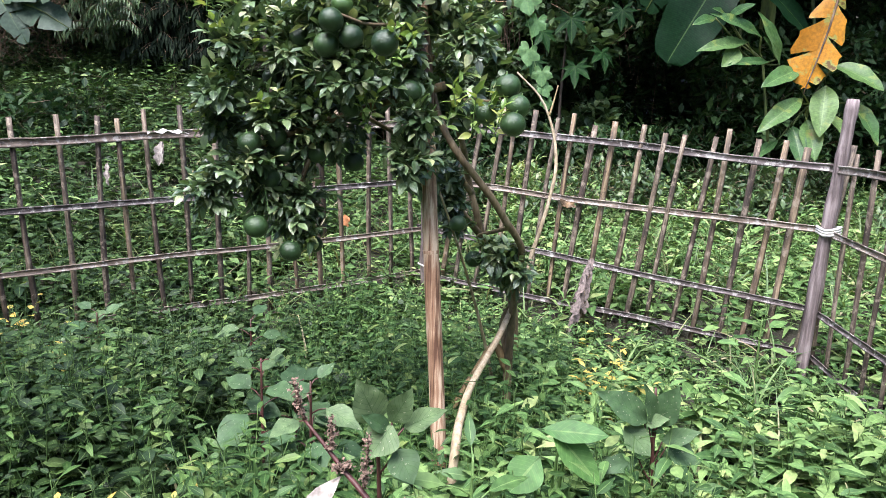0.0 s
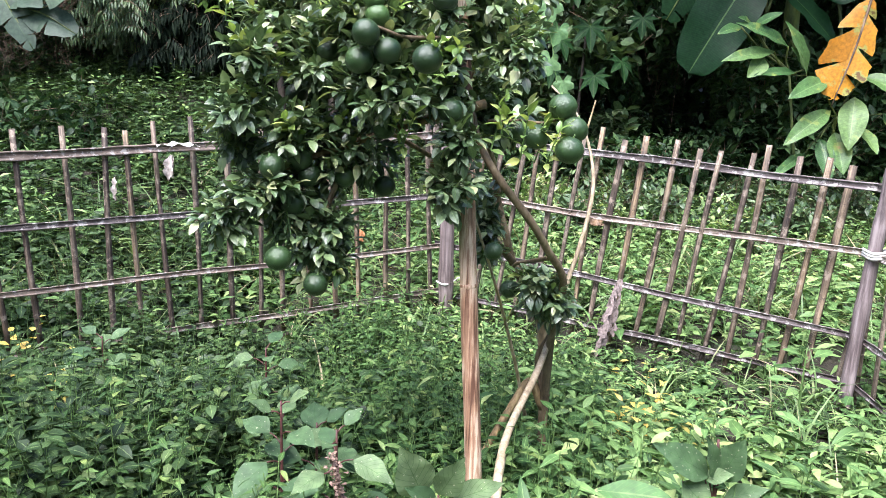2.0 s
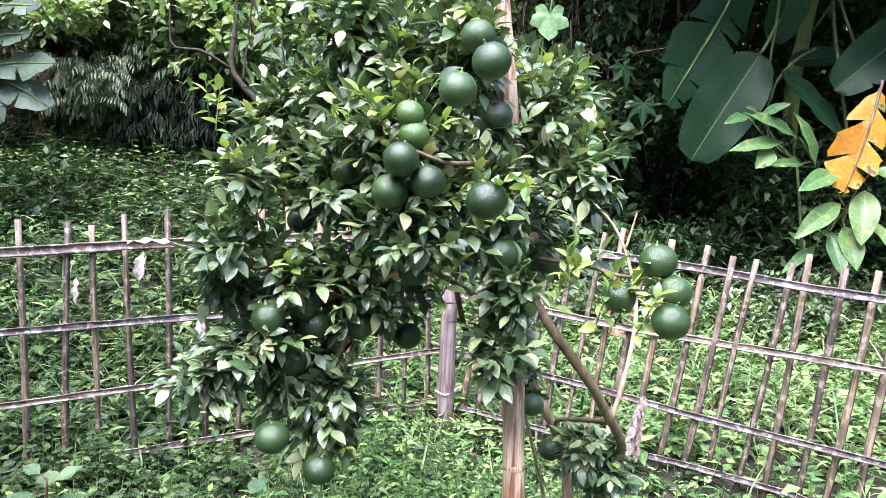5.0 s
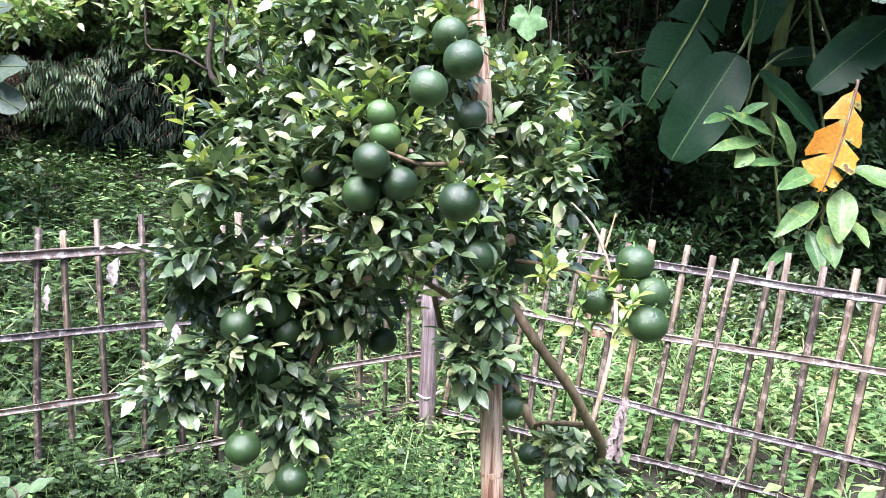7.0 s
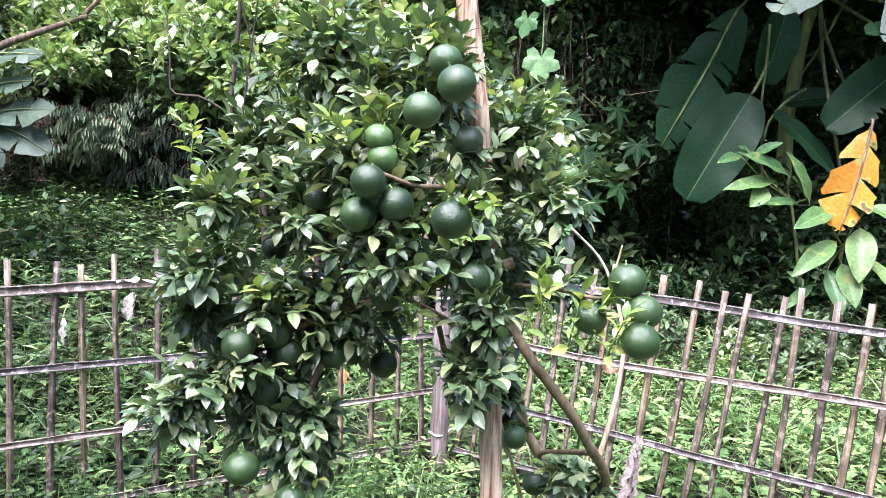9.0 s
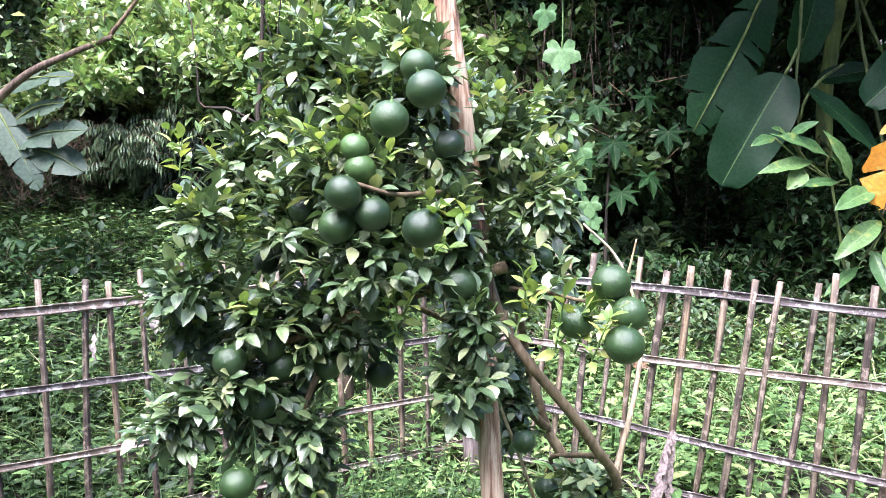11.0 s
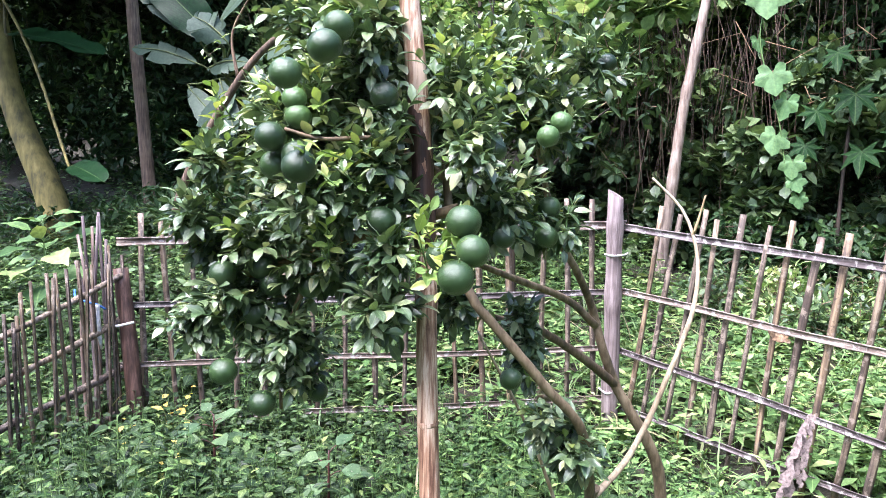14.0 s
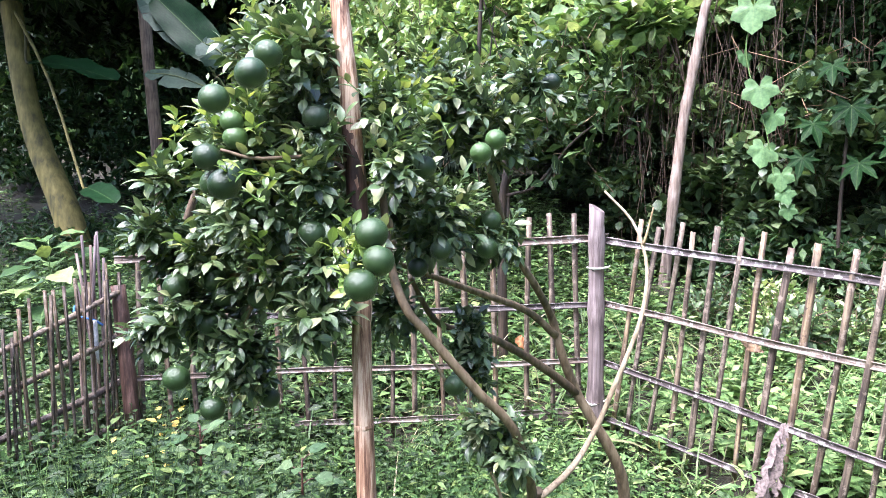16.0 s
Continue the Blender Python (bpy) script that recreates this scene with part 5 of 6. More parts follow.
# ---- background: thickets ----
def shrub_mass(leaves, stems, centres, per, size, template, out=(0, -0.5, 0.6), spread=0.12, droop=False, twiggy=True):
    """Leafy shoots at the centres given."""
    n = len(centres)
    o = np.atleast_2d(np.array(out, float)) + rng.normal(0, 0.55, (n, 3))
    o /= np.linalg.norm(o, axis=1)[:, None]
    if twiggy:
        stems.stems(centres - o * 0.14, centres + o * 0.05, np.full(n, 0.004), np.full(n, 0.002))
    for k in range(per):
        f = k / per
        pos = centres + o * (spread * 2 * (f - 0.7)) + rng.normal(0, spread * 0.35, (n, 3))
        d = o * 0.6 + rng.normal(0, 0.6, (n, 3))
        if droop:
            d[:, 2] = -np.abs(d[:, 2]) - 0.5
        d /= np.linalg.norm(d, axis=1)[:, None]
        leaves.leaves(template, pos, np.arctan2(-d[:, 0], d[:, 1]), np.arcsin(np.clip(d[:, 2], -1, 1)), rng.normal(0, 0.5, n), rng.uniform(*size, n))


def bush(leaves, stems, centre, r, n, size, template, droop=False):
    """A rounded shrub: leafy shoots over an uneven shell."""
    d = rng.normal(size=(n, 3))
    d[:, 2] = np.abs(d[:, 2]) * 0.9 - 0.25
    d[:, 1] -= 0.35
    d /= np.linalg.norm(d, axis=1)[:, None]
    shell = rng.uniform(0.6, 1.08, n) * (1 + 0.18 * np.sin(d[:, 0] * 6 + centre[0]) * np.cos(d[:, 2] * 5 + centre[1]))
    shrub_mass(leaves, stems, np.array(centre) + d * (r * shell)[:, None], 8, size, template, d + np.array([0, 0, 0.35]), 0.1, droop)


def feather(leaves, stems, centres, pairs, step, leaflet):
    """Compound leaves: drooping stalks with pairs of hanging leaflets."""
    n = len(centres)
    a = rng.uniform(0, 6.28, n)
    out = np.column_stack([np.cos(a), np.sin(a) * 0.6 - 0.5, np.full(n, 0.35)])
    pos = centres.copy()
    for j in range(pairs):
        d = out + np.array([0, 0, -0.22 * j])
        d /= np.linalg.norm(d, axis=1)[:, None]
        stems.stems(pos, pos + d * step, np.full(n, 0.003), np.full(n, 0.0025))
        pos = pos + d * step
        for side in (-1, 1):
            w = np.column_stack([-d[:, 1] * side, d[:, 0] * side, np.full(n, -0.75)]) + d * 0.5 + rng.normal(0, 0.12, (n, 3))
            w /= np.linalg.norm(w, axis=1)[:, None]
            leaves.leaves(T_FAR_LONG, pos, np.arctan2(-w[:, 0], w[:, 1]), np.arcsin(np.clip(w[:, 2], -1, 1)), rng.normal(0, 0.3, n), np.full(n, leaflet) * rng.uniform(0.8, 1.15, n))


def lumpy(x, z, s):
    return 0.5 * np.sin(x * 1.7 + s) * np.cos(z * 2.1 + s * 2) + 0.35 * np.sin(x * 4.1 + z * 2.9 + s) + 0.2 * np.sin(x * 8.3 - z * 7.1)


def wall_of_leaves(n, x0, x1, front, z0, z1, depth, seed):
    x = rng.uniform(x0, x1, n)
    up = rng.uniform(0, 1, n)
    y = front(x) + 0.5 * lumpy(x, up * (z1 - z0), seed) + np.abs(rng.normal(0, depth, n))
    z = hill(x, y) + z0 + up * (z1 - z0)
    return np.column_stack([x, y, z])


def build_thicket():
    stems = Batch()
    dark, bright, low = Batch(), Batch(), Batch()
    right = lambda x: 7.9 + 0.25 * np.abs(x - 1.8) + 1.6 * np.clip(-(x - 0.3), 0, 1)
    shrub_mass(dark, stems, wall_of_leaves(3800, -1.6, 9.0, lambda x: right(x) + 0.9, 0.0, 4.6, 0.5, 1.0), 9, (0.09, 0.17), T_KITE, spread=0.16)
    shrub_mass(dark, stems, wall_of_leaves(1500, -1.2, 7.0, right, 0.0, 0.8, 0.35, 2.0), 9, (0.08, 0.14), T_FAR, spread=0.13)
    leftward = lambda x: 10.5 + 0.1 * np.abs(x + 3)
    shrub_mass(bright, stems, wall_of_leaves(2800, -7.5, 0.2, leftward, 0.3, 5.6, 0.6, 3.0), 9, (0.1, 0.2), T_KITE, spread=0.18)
    # rounded shrubs of several kinds in front of it
    mid, pale, broad, gourd = (Batch() for _ in range(4))
    for k in range(44):
        x, y, r = rng.uniform(-8, 1.2), rng.uniform(9.5, 11.2), rng.uniform(0.4, 0.95)
        z = float(hill(x, y)) + r * 0.5 + rng.uniform(0.2, 2.6)
        if -4.1 < x < -2.9 and z - r < 2.35:
            z += 1.0 + r * 0.5
        bush((bright, mid, pale, mid)[k % 4], stems, (x, y, z), r, int(150 * r), (0.06 + 0.03 * (k % 3), 0.11 + 0.05 * (k % 3)), T_FAR)
    for k in range(16):
        x, y, r = rng.uniform(0.2, 4.6), rng.uniform(6.6, 7.9), rng.uniform(0.2, 0.42)
        bush(mid if k % 3 else bright, stems, (x, y, float(hill(x, y)) + r * 0.7), r, int(170 * r), (0.05, 0.1), T_FAR)
    # sunlit crowns above the slope
    for k in range(46):
        x, z, r = rng.uniform(-6.2, -0.9), rng.uniform(2.25, 4.4), rng.uniform(0.25, 0.5)
        if -4.2 < x < -2.7 and z < 2.85:
            z += 0.65
        bush((bright, pale, bright, mid, pale)[k % 5], stems, (x, 8.9 + 0.8 * (z - 2.3) + rng.uniform(0, 0.3), z), r, int(210 * r), (0.06 + 0.03 * (k % 3), 0.11 + 0.04 * (k % 3)), T_FAR)
    for x, y, z, r in ((-0.95, 7.0, 2.75, 0.25), (-0.7, 7.0, 2.52, 0.2), (-0.62, 7.1, 3.0, 0.3), (-0.3, 7.2, 2.9, 0.22), (-1.1, 7.2, 2.5, 0.2)):
        bush(gourd, stems, (x, y, z), r, int(150 * r), (0.1, 0.17), T_ROUND)
    for x, y, z, r in ((-1.35, 8.6, 2.9, 0.4), (-0.95, 8.7, 3.3, 0.4), (-0.5, 9.3, 3.35, 0.35), (0.2, 9.2, 3.4, 0.3), (-1.75, 8.7, 2.4, 0.35)):
        bush(gourd, stems, (x, y, z), r, int(150 * r), (0.1, 0.18), T_ROUND)
    # broad-leaved creepers before the shaded thicket
    for k in range(26):
        x, r = rng.uniform(0.3, 1.75), rng.uniform(0.16, 0.3)
        bush(broad, stems, (x, 8.55 + rng.uniform(0, 0.4), rng.uniform(0.6, 2.9)), r, int(75 * r), (0.09, 0.17), T_ROUND if k % 2 else T_CROWN)
    for k in range(12):
        x, r = rng.uniform(1.0, 3.3), rng.uniform(0.14, 0.26)
        bush((mid, broad)[k % 2], stems, (x, rng.uniform(6.8, 7.2), float(hill(x, 7.0)) + rng.uniform(0.15, 0.5)), r, int(190 * r), (0.05, 0.1), T_CROWN)
    for k in range(16):
        x, r = rng.uniform(-1.2, 0.6), rng.uniform(0.2, 0.34)
        bush(broad, stems, (x, 9.2 + rng.uniform(0, 0.3), rng.uniform(0.5, 1.7)), r, int(85 * r), (0.09, 0.16), T_ROUND)
    # drooping feathery fronds about a dark hollow
    feather(mid, stems, np.column_stack([rng.uniform(-4.75, -3.85, 60), rng.uniform(9.2, 9.7, 60), rng.uniform(2.0, 2.65, 60)]), 7, 0.042, 0.11)
    feather(mid, stems, np.column_stack([rng.uniform(-4.1, -2.3, 60), rng.uniform(9.2, 9.6, 60), rng.uniform(2.5, 2.9, 60)]), 7, 0.042, 0.11)
    # blackish fronds fill the hollow and stand in for its shade
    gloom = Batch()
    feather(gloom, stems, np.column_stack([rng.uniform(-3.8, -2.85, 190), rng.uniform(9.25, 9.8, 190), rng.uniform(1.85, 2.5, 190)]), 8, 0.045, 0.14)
    feather(mid, stems, np.column_stack([rng.uniform(-4.5, -3.75, 70), rng.uniform(8.7, 9.1, 70), rng.uniform(2.1, 2.6, 70)]), 7, 0.042, 0.09)
    for k in range(22):
        x, z, r = rng.uniform(-4.5, -1.3), rng.uniform(2.75, 3.7), rng.uniform(0.2, 0.36)
        bush((gourd, pale, bright)[k % 3], stems, (x, 8.6 + 0.6 * (z - 2.7), z), r, int(150 * r), (0.08, 0.16), T_ROUND if k % 3 == 0 else T_CROWN)
    dry = wall_of_leaves(260, -6.2, -4.7, lambda x: 8.9 + 0 * x, 0.3, 1.2, 0.2, 8.0)
    shrub_mass(dark, stems, dry, 9, (0.035, 0.06), T_FAR, spread=0.14)
    twigs_at = np.repeat(dry, 3, 0)
    stems.stems(twigs_at, twigs_at + rng.normal(0, 0.16, twigs_at.shape) + np.array([0, 0, 0.12]), np.full(len(twigs_at), 0.004), np.full(len(twigs_at), 0.002))
    shrub_mass(bright, stems, wall_of_leaves(900, -2.2, 1.2, lambda x: 9.3 + 0 * x, 1.9, 4.6, 0.35, 6.0), 9, (0.1, 0.18), T_FAR, spread=0.15)
    shrub_mass(dark, stems, wall_of_leaves(2600, -16, -5.0, lambda x: 10.0 + 0.1 * (x + 5), 0.2, 5.2, 0.7, 4.0), 9, (0.12, 0.24), T_KITE, spread=0.2)
    shrub_mass(dark, stems, wall_of_leaves(500, -9, -3.6, lambda x: 6.6 + 0 * x, 0.05, 0.5, 0.7, 4.0), 9, (0.08, 0.14), T_FAR, spread=0.12)
    shrub_mass(dark, stems, wall_of_leaves(500, 2.8, 5.2, lambda x: 8.4 + 0 * x, 0.0, 1.9, 0.12, 7.0), 9, (0.09, 0.16), T_FAR, spread=0.14)
    # woods that close the distance
    far = np.column_stack([rng.uniform(-22, 22, 5200), rng.uniform(13.5, 17, 5200), rng.uniform(1.2, 9.5, 5200)])
    shrub_mass(low, stems, far, 8, (0.4, 0.75), T_KITE, spread=0.45, twiggy=False)
    # unseen hedge added behind and beside the path to block low light
    for x0, x1, y0, y1 in ((-9, 9, -7, -5.5), (-5.6, -4.0, -5, 1.4), (7.5, 9.5, -6, 8)):
        c = np.column_stack([rng.uniform(x0, x1, 1500), rng.uniform(y0, y1, 1500), rng.uniform(0.1, 6.0, 1500)])
        shrub_mass(low, stems, c, 8, (0.28, 0.45), T_KITE, spread=0.35, twiggy=False)
    # leaf crowns added overhead, out of view, to shade the thicket and far corner
    shade_crowns = np.column_stack([rng.uniform(0.9, 10, 4200), rng.uniform(6.8, 13, 4200), rng.uniform(4.7, 6.8, 4200)])
    shade_crowns2 = np.column_stack([rng.uniform(-13, -6.15, 3700), rng.uniform(4.6, 12, 3700), rng.uniform(4.6, 6.8, 3700)])
    shade_crowns3 = np.column_stack([rng.uniform(-0.6, 0.9, 700), rng.uniform(8.4, 12, 700), rng.uniform(4.7, 6.4, 700)])
    shade_crowns = shade_crowns[(shade_crowns[:, 0] > 1.15) | (shade_crowns[:, 1] > 8.4)]
    shrub_mass(dark, stems, np.concatenate([shade_crowns, shade_crowns2, shade_crowns3]), 9, (0.2, 0.36), T_KITE, spread=0.3, twiggy=False)
    for name, b, mat, lab in (("shaded_thicket", dark, M_BACK_DARK, "dense undergrowth, shade put into its dark leaf colour, and added crowns overhead"),
                              ("sunlit_thicket", bright, M_BACK, "tall green thicket behind the garden, sunlight put into its bright leaf colour"),
                              ("leafy_shrubs", mid, M_BACK_MID, "rounded mid-green shrubs before the thicket"),
                              ("dark_fronds", gloom, M_SHADE_FROND, "drooping feathery fronds, the hollow's shade put into their blackish colour"),
                              ("broad_creeper", broad, M_BACK_MID, "broad mid-green creeper leaves climbing over the thicket"),
                              ("gourd_creeper", gourd, M_BACK_YELLOW, "pale green round gourd leaves spread over the thicket, their colour brightened for sunlight"),
                              ("pale_shrubs", pale, M_BACK_YELLOW, "yellow-green shrubs before the thicket, their colour brightened for sunlight"),
                              ("garden_hedge", low, M_BACK_DARK, "far woods, and an unseen hedge added to block low light")):
        tagged(new(name, b.mesh(name)), lab, "thicket", kind="stuff").data.materials.append(mat)
    tagged(new("thicket_stems", stems.mesh("thicket_stems")), "thin woody stems of the thicket", "thicket", kind="stuff").data.materials.append(M_DEADBROWN)


build_thicket()


# ---- banana plants ----
M_BANANA_STEM = wood_material("banana_stem", (0.035, 0.05, 0.015), (0.09, 0.12, 0.03), (0.17, 0.2, 0.06), streak=(14, 14, 2))


def banana(name, label, stem, stem_r, leaves, mat=M_BANANA, stem_mat=M_BANANA_STEM):
    b = empty(name, *stem[0])
    tagged(b, label, "banana plant", "banana plants")
    if stem_r:
        part("stem", tube(stem, stem_r, 10, 14, 0.03, 2), stem_mat, b)
    for k, (base, tip, w, face, notch) in enumerate(leaves):
        ob = part("leaf", big_leaf(base, tip, w, face, 0.1, 0.22, 40, 10, 0.42, 0.012, notch, 40 + k, 0.0, 0.42, 0.25 if notch > 5 else 0.5), mat, b)
        v = Vector(base) - Vector(tip)
        if stem_r:
            j = Vector(stem[-1])
            part("leaf_stalk", tube([base, Vector(base) + v.normalized() * 0.12, (Vector(base) + j) / 2 + Vector((0, 0.05, 0.1)), j], [0.014, 0.02], 7, 10), stem_mat, ob)
    return b


GREY_LEAVES = [((-4.37, 6.95, 2.59), (-3.84, 6.8, 1.78), 0.3), ((-4.24, 6.95, 2.17), (-3.41, 6.8, 2.29), 0.36), ((-4.07, 6.95, 2.17), (-3.45, 6.8, 1.93), 0.34), ((-4.81, 6.95, 2.44), (-4.48, 6.8, 1.85), 0.26), ((-4.34, 6.95, 2.65), (-3.51, 6.8, 2.74), 0.3), ((-4.58, 6.95, 2.39), (-4.95, 6.8, 1.69), 0.42), ((-4.18, 6.95, 2.38), (-3.6, 6.8, 2.52), 0.28), ((-4.68, 6.95, 2.81), (-5.02, 6.8, 3.09), 0.4),
               ((-5.36, 7.05, 2.40), (-4.60, 6.95, 1.72), 0.34), ((-5.24, 7.05, 2.94), (-6.15, 6.95, 3.73), 0.36), ((-5.10, 7.05, 2.82), (-4.19, 6.95, 3.51), 0.34), ((-5.21, 7.05, 2.64), (-6.08, 6.95, 2.84), 0.30), ((-5.07, 7.05, 2.58), (-4.43, 6.95, 2.61), 0.28)]


def build_bananas():
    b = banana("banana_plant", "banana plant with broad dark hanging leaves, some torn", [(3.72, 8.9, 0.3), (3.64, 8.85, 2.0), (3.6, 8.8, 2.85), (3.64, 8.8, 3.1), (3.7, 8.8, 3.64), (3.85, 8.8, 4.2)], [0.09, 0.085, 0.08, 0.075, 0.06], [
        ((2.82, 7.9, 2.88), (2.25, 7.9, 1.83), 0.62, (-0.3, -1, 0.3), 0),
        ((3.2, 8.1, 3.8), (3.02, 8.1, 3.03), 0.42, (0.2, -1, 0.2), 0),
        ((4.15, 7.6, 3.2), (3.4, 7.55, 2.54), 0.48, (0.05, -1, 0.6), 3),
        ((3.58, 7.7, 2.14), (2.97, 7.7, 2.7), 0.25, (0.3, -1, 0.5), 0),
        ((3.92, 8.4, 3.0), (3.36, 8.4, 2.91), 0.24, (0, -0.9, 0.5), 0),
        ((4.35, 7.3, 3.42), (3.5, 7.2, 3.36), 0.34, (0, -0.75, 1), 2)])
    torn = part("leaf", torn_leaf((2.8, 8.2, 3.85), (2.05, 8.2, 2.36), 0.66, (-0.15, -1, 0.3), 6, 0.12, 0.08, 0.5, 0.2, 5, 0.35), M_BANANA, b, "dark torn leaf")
    part("midrib", tube([(3.3, 8.4, 4.1), (2.8, 8.2, 3.85), (2.44, 8.12, 3.14), (2.05, 8.18, 2.36)], [0.02, 0.012, 0.005], 6, 14), M_BANANA_STEM, torn)
    for pts in ([(3.0, 8.0, 3.6), (2.99, 8.0, 3.2), (2.97, 8.0, 2.85), (3.0, 8.0, 2.42), (3.03, 8.0, 1.9)], [(3.45, 8.1, 3.0), (3.2, 8.0, 2.84), (3.06, 8.0, 2.65), (3.01, 8.0, 2.45)], [(3.64, 8.8, 3.15), (3.75, 8.75, 3.35), (3.96, 8.7, 3.77), (4.1, 8.6, 4.2)]):
        part("leaf_stalk", tube(pts, [0.016, 0.013, 0.016], 7, 16), M_BANANA_STEM, b)
    # two upper leaves take the grey leaf colour to stand in for sky sheen
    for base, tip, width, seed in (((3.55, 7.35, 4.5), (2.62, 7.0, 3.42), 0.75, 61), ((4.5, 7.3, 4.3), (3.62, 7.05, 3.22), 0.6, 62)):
        upper = part("leaf", torn_leaf(base, tip, width, (-0.2, -0.8, 0.6), 5, 0.06, 0.1, 0.5, 0.12, seed, 0.35), M_BANANA_GREY, b, "upper leaf with its pale sheen put into the colour")
        part("midrib", tube([(3.85, 8.7, 4.2), ((base[0] + 3.85) / 2, 8.0, 4.6), base, ((base[0] + tip[0]) / 2, 7.14, (base[2] + tip[2]) / 2 + 0.05), tip], [0.02, 0.014, 0.005], 6, 14), M_BANANA_STEM, upper)
    y = empty("withered_banana_leaf", 3.6, 7.1, 2.6)
    tagged(y, "withered banana leaf turned yellow-orange, torn into strips", "banana leaf")
    blade = part("blade", torn_leaf((3.56, 7.1, 2.52), (3.33, 7.1, 1.6), 0.48, (-0.25, -1, 0.2), 5, 0.28, 0.05, 0.55, 0.4, 8, 0.6), M_BANANA_YELLOW, y)
    part("midrib", tube([(3.58, 7.14, 2.58), (3.56, 7.1, 2.52), (3.46, 7.07, 2.05), (3.33, 7.09, 1.54)], [0.016, 0.011, 0.005], 6, 14), M_DEADBROWN, blade, "brown withered midrib")
    g = [((2.47, 7.2, 2.22), (2.22, 7.05, 2.14), 0.11), ((2.92, 7.2, 2.06), (2.38, 7.05, 2.25), 0.14), ((2.59, 7.2, 2.23), (2.77, 7.05, 2.34), 0.1), ((2.57, 7.2, 2.23), (2.39, 7.05, 2.29), 0.09),
         ((3.12, 7.2, 1.81), (2.82, 7.05, 2.27), 0.18), ((3.09, 7.2, 1.86), (2.89, 7.05, 2.05), 0.08), ((3.02, 7.2, 1.83), (2.59, 7.05, 1.8), 0.1), ((2.72, 7.2, 1.95), (2.53, 7.05, 1.77), 0.17), ((2.8, 7.2, 2.01), (2.28, 7.05, 1.91), 0.14)]
    lower = [((3.31, 7.2, 1.77), (2.88, 6.95, 1.6), 0.24), ((3.64, 7.2, 1.82), (4.01, 6.95, 1.6), 0.31), ((3.59, 7.2, 1.63), (3.47, 6.95, 1.16), 0.32), ((3.38, 7.2, 1.5), (2.89, 6.95, 1.19), 0.24),
             ((3.65, 7.2, 1.36), (3.74, 6.95, 1.13), 0.16), ((3.45, 7.2, 1.3), (3.46, 6.95, 0.94), 0.27), ((3.32, 7.2, 1.24), (3.35, 6.95, 0.87), 0.21), ((3.86, 7.2, 1.49), (4.03, 6.95, 1.1), 0.26), ((3.2, 7.2, 1.1), (2.81, 6.95, 0.88), 0.1)]
    for leaves, foot, crown, lab in ((g, (3.4, 7.5), (3.0, 7.3, 1.85), "slender ginger plant with narrow grey-green leaves under the bananas"), (lower, (3.5, 7.4), (3.5, 7.3, 1.45), "broad-leaved ginger plant with yellow-edged hanging leaves")):
        p = empty("ginger_plant", foot[0], foot[1], float(hill(*foot)))
        tagged(p, lab, "ginger plant", "ginger plants")
        top = Vector(crown)
        part("stem", tube([top, ((crown[0] + foot[0]) / 2, 7.4, crown[2] * 0.55), (foot[0], foot[1], float(hill(*foot)) - 0.03)], [0.012, 0.018], 7, 12), M_BANANA_STEM, p)
        for k, (bs, t, w) in enumerate(leaves):
            leaf = part("leaf", big_leaf(bs, t, w * (0.78 if w > 0.2 else 1.0), (-0.1 + 0.4 * math.sin(k * 2.0), -1, 0.7), 0.16, 0.3, 18, 6, 0.42, 0.012, 0, 70 + k, 0.0, 0.8, 0.62, 1.0), M_GINGER, p)
            part("leaf_stalk", tube([bs, (Vector(bs) + top) / 2 + Vector((0, 0.05, -0.02)), top], [0.007, 0.009], 6, 8), M_BANANA_STEM, leaf)
    # far side: banana leaves in the gloom and over the thicket
    banana("banana_plant", "yellowish banana stem leaning in the shade with dark leaves", [(-7.4, 7.0, 0.4), (-7.7, 7.0, 1.2), (-8.15, 7.0, 2.0), (-8.4, 7.0, 2.7), (-8.62, 7.0, 3.9)], [0.22, 0.17, 0.15, 0.14], [
        ((-8.1, 6.9, 3.1), (-6.4, 6.8, 2.78), 0.4, (0.1, -0.4, 1), 2),
        ((-6.2, 6.2, 1.5), (-5.5, 6.0, 1.36), 0.3, (0.3, -0.6, 1), 0)], M_BANANA, M_YELLOW_STEM)
    b = banana("banana_plant", "banana plant with broad grey-green arching torn leaves", [(-4.98, 7.3, 0.7), (-4.98, 7.3, 1.7), (-4.95, 7.2, 2.5)], [0.1, 0.08, 0.06], [((-5.0, 7.1, 2.9), (-5.85, 6.9, 3.7), 0.45, (0.5, -0.8, 0.2), 0)])
    for k, (a, t, w) in enumerate(GREY_LEAVES):
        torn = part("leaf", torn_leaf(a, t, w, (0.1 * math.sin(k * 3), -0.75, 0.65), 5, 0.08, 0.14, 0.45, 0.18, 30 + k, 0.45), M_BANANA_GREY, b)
        part("midrib", tube([(-4.95, 7.2, 2.5), (Vector(a) * 0.7 + Vector((-4.95, 7.2, 2.5)) * 0.3), a, (Vector(a) + Vector(t)) / 2 + Vector((0, -0.02, 0.05)), t], [0.012, 0.01, 0.004], 6, 12), M_BANANA_STEM, torn)


build_bananas()


# ---- hanging vine, leaning pole, far stems ----
M_LEAN = wood_material("grey_pink_cane", (0.14, 0.1, 0.08), (0.3, 0.225, 0.185), (0.45, 0.37, 0.32), streak=(40, 40, 5), tones=False)


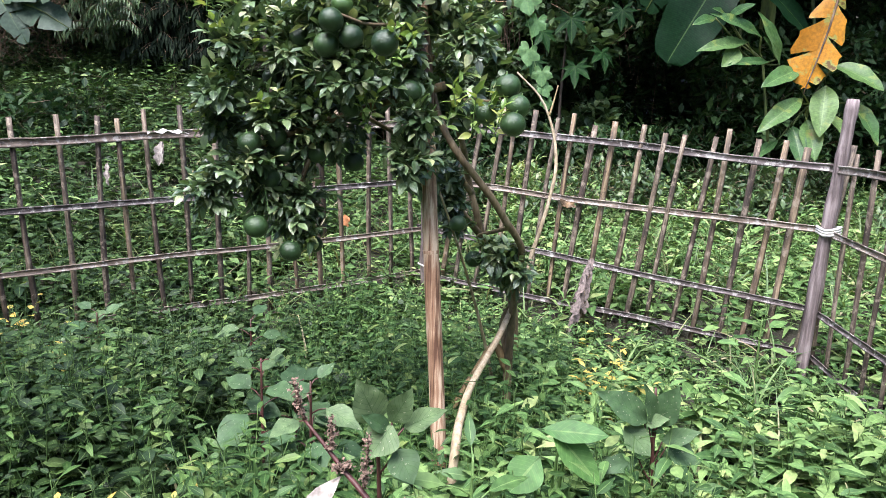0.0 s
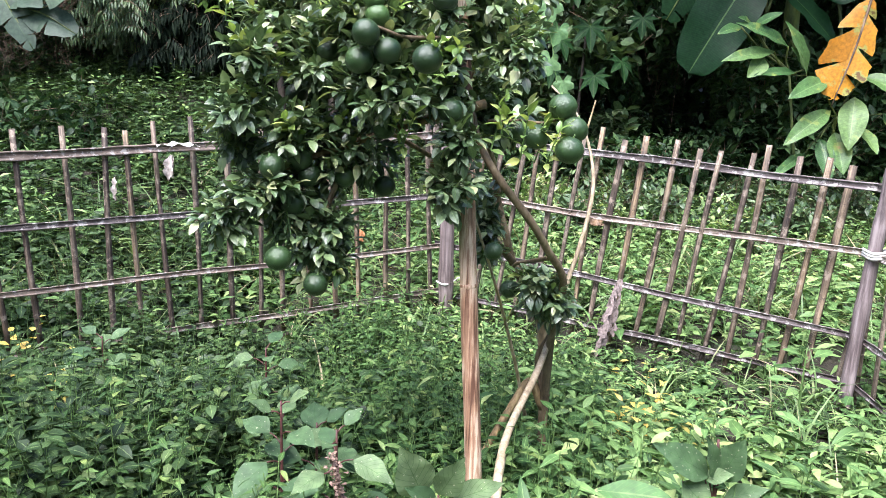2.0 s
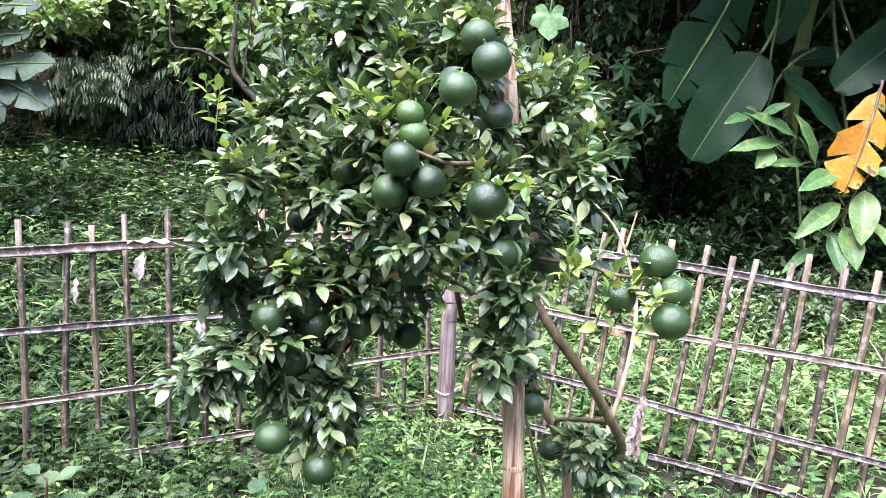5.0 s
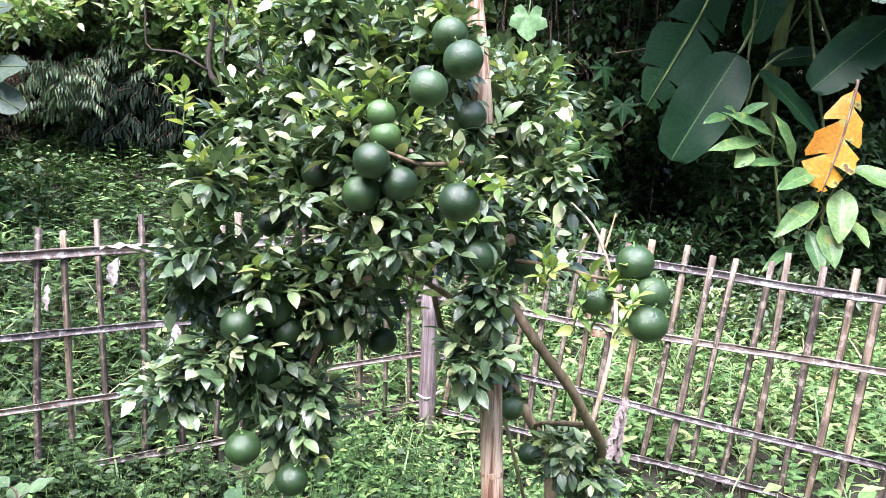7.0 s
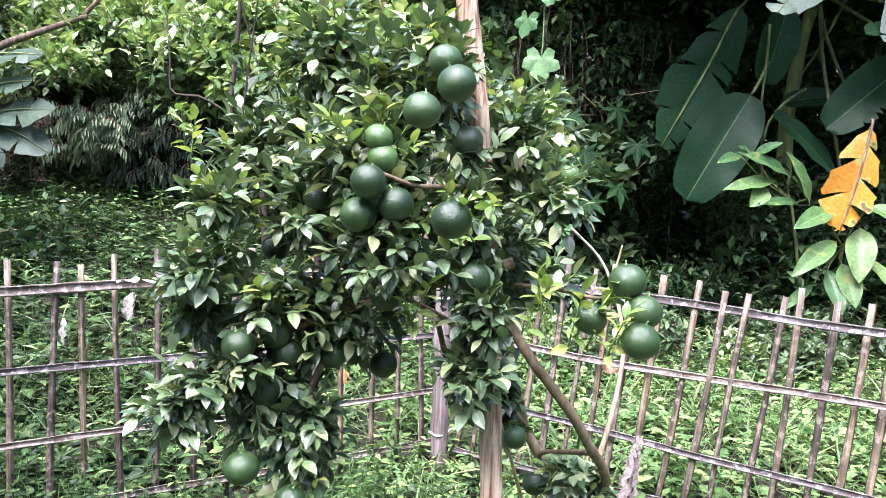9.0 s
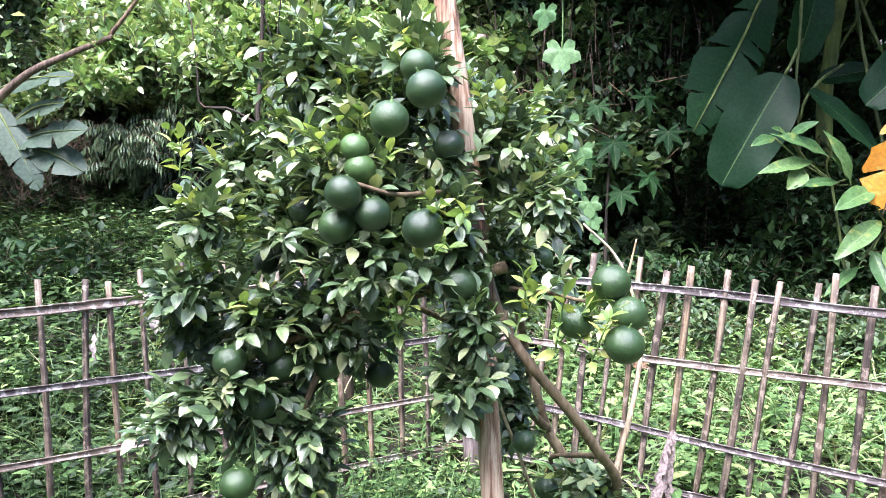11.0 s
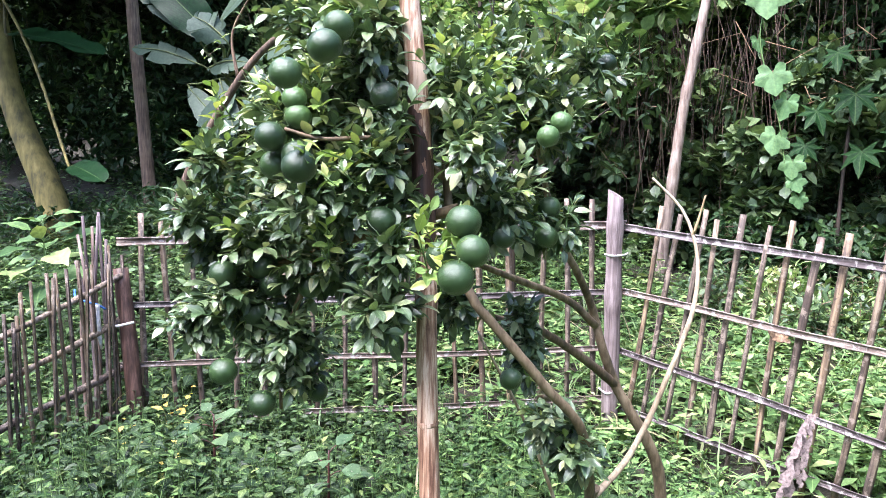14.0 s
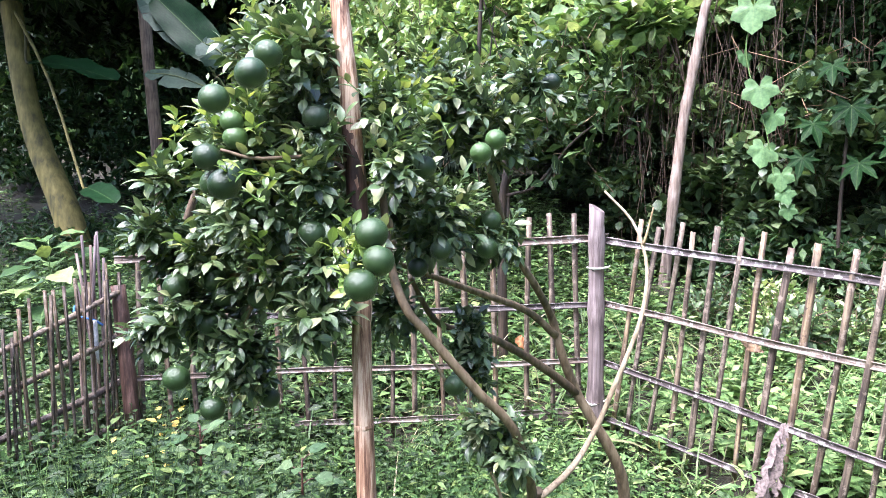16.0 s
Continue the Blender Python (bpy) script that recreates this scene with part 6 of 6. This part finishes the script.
def build_vine():
    v = empty("hanging_vine", 0.58, 6.45, 3.6)
    tagged(v, "hanging gourd vine with pale green lobed leaves", "vine")
    part("stem", tube([(0.55, 6.5, 4.0), (0.57, 6.45, 2.95), (0.52, 6.45, 2.55), (0.6, 6.45, 2.2), (0.68, 6.45, 1.95), (0.74, 6.45, 1.65), (0.82, 6.45, 1.35)], [0.006, 0.003], 6, 30), M_GREEN_STEM, v)
    for k, (x, z, size, yaw) in enumerate(((0.56, 2.86, 0.4, 0), (0.5, 2.52, 0.2, 55), (0.614, 2.3, 0.34, 8), (0.732, 2.1, 0.28, -35), (0.67, 1.86, 0.3, 20), (0.788, 1.68, 0.25, -10), (0.806, 1.55, 0.2, 15), (0.84, 1.43, 0.17, 0), (0.6, 3.4, 0.36, 10), (0.45, 3.15, 0.3, -40))):
        ob = part("leaf", lobed_leaf(size * 0.72, 5, 0.27), M_IVY, v)
        ob.matrix_basis = pose(x, 6.45, z, -18 + 9 * math.sin(k * 3), 16 * math.sin(k * 5), yaw)
    p = empty("leaning_pole", -0.42, 8.8, 0.2)
    tagged(p, "bare bamboo pole leaning up into the vines beyond the fence", "pole")
    part("cane", tube([(-0.42, 8.8, 0.1), (-0.38, 8.8, 0.7), (-0.27, 8.8, 2.08), (-0.18, 8.8, 2.72), (-0.06, 8.8, 3.5)], [0.058, 0.055, 0.048], 10, 24, 0.02, 3, (0.2, 0.4, 0.6, 0.8)), M_LEAN, p)
    r0 = np.random.RandomState(5)
    d = Batch()
    n = 280
    a = np.column_stack([np.where(r0.rand(n) < 0.65, r0.uniform(-1.0, 0.7, n), r0.uniform(0.7, 2.6, n)), r0.uniform(8.95, 9.4, n), r0.uniform(2.1, 4.0, n)])
    d.stems(a, a + np.column_stack([r0.normal(0, 0.15, n), r0.normal(0, 0.1, n), -r0.uniform(0.5, 1.5, n)]), r0.uniform(0.004, 0.009, n), np.full(n, 0.003))
    tagged(new("dead_vines", d.mesh("dead_vines")), "hanging brown dead vine stems in the thicket", "vines", kind="stuff").data.materials.append(M_DEADBROWN)
    h = 26
    a = np.column_stack([r0.uniform(0.2, 2.4, h), r0.uniform(8.3, 8.7, h), r0.uniform(2.2, 3.0, h)])
    m = Batch()
    m.stems(a, a + np.column_stack([r0.normal(0, 0.3, h), r0.normal(0, 0.1, h), r0.normal(0, 0.14, h)]), np.full(h, 0.006), np.full(h, 0.003))
    tagged(new("dead_fronds", m.mesh("dead_fronds")), "brown dead fronds lying in the thicket", "dead fronds", kind="stuff").data.materials.append(M_DEADBROWN)
    q = empty("papaya_plant", 1.25, 8.3, float(hill(1.25, 8.3)))
    tagged(q, "young papaya plant with dark deeply lobed leaves", "papaya plant")
    part("stem", tube([(1.25, 8.3, 0.2), (1.22, 8.3, 1.2), (1.25, 8.3, 2.2)], [0.022, 0.014], 7, 10), M_DARKSTEM, q)
    for k, (x, z, size) in enumerate(((1.26, 2.3, 0.62), (0.95, 2.15, 0.5), (1.35, 1.8, 0.55), (0.9, 1.85, 0.45), (1.6, 1.95, 0.55), (1.8, 2.4, 0.5), (1.1, 2.65, 0.5), (1.55, 2.75, 0.5))):
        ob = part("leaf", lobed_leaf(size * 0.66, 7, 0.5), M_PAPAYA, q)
        ob.matrix_basis = pose(x, 8.15, z, -35 + 12 * math.sin(k * 3), 10 * math.sin(k * 5), 25 * math.sin(k * 2))


build_vine()


def small_tree(label, base, pts, radii, limbs, clumps, seed, mat=M_BACK, size=(0.07, 0.12), bark=M_DARKSTEM):
    r0 = np.random.RandomState(seed)
    t = empty("small_tree", *base)
    tagged(t, label, "tree", "small trees behind the fence")
    part("trunk", tube(pts, radii, 8, 20, 0.06, seed), bark, t)
    for k, l in enumerate(limbs):
        part("branch", tube(l, [radii[-1] * 0.9, radii[-1] * 0.35], 6, 12, 0.06, seed + k), bark, t)
    leaves, st = Batch(), Batch()
    c = np.concatenate([np.array(p)[None] + r0.normal(0, s, (n, 3)) for p, s, n in clumps])
    shrub_mass(leaves, st, c, 7, size, T_FAR, spread=0.12)
    tagged(part("crown", leaves.mesh("crown"), mat, t), kind="stuff")
    tagged(part("shoot", st.mesh("shoot"), M_DEADBROWN, t), kind="stuff")


def build_small_trees():
    small_tree("slender tree with thin dark stems and sparse leaves", (-1.9, 8.1, 0.8), [(-1.9, 8.1, 0.7), (-2.02, 8.1, 2.0), (-2.22, 8.1, 2.31), (-2.34, 8.1, 2.52), (-2.3, 8.1, 3.0), (-2.2, 8.0, 4.4)], [0.04, 0.036, 0.03, 0.026, 0.018],
               [[(-2.22, 8.1, 2.36), (-2.2, 8.1, 2.6), (-2.16, 8.1, 3.0), (-2.0, 8.0, 4.2)], [(-1.75, 8.1, 2.33), (-1.9, 8.1, 2.65), (-2.08, 8.1, 3.0), (-2.3, 8.0, 3.8)], [(-2.1, 8.1, 2.15), (-1.9, 8.1, 2.25), (-1.75, 8.1, 2.33)], [(-2.3, 8.1, 2.45), (-2.6, 8.0, 2.62), (-2.89, 8.0, 2.66), (-2.92, 8.0, 3.0), (-3.0, 8.0, 3.8)]],
               [((-2.2, 8.0, 4.1), 0.4, 14), ((-3.0, 8.0, 3.5), 0.4, 14), ((-1.4, 7.9, 3.3), 0.35, 12)], 91)
    small_tree("small leaning tree with a smooth brown trunk and thin leaves", (-4.74, 6.2, 0.7), [(-4.85, 6.2, 0.2), (-4.74, 6.2, 1.06), (-4.38, 6.2, 1.73), (-3.92, 6.2, 2.32), (-3.56, 6.2, 2.64), (-3.22, 6.2, 2.79), (-2.85, 6.2, 2.93)], [0.045, 0.04, 0.031, 0.02],
               [[(-3.92, 6.2, 2.35), (-3.98, 6.2, 2.75), (-3.75, 6.2, 3.1)], [(-2.9, 6.2, 2.9), (-2.6, 6.2, 3.3), (-2.5, 6.2, 3.8)]],
               [((-3.3, 6.2, 3.3), 0.3, 40), ((-2.5, 6.2, 3.3), 0.3, 40), ((-2.2, 6.2, 2.8), 0.25, 18)], 92, M_BACK, (0.07, 0.12), M_DEADBROWN)
    small_tree("grey-stemmed shrub behind the citrus tree", (-0.95, 5.6, 0.2), [(-0.95, 5.6, 0.1), (-0.98, 5.6, 1.41), (-0.89, 5.6, 1.76), (-0.84, 5.6, 2.15)], [0.04, 0.03, 0.015],
               [[(-0.95, 5.6, 1.5), (-0.73, 5.6, 1.57), (-0.49, 5.6, 1.85), (-0.3, 5.6, 2.0)], [(-0.9, 5.6, 1.7), (-1.2, 5.6, 2.0), (-1.3, 5.6, 2.4)]],
               [((-0.8, 5.6, 2.2), 0.25, 45), ((-0.4, 5.6, 2.1), 0.2, 30), ((-1.2, 5.7, 2.3), 0.3, 40)], 93, M_WEED_DARK, (0.08, 0.13))
    d = empty("dead_pole", -6.4, 7.5, 0.5)
    tagged(d, "bare brown dead pole standing in the shade", "pole")
    part("shaft", tube([(-6.4, 7.5, 0.4), (-6.5, 7.5, 1.5), (-6.72, 7.5, 3.9)], [0.085, 0.08, 0.075], 9, 14, 0.06, 6), M_DEADBROWN, d)


build_small_trees()
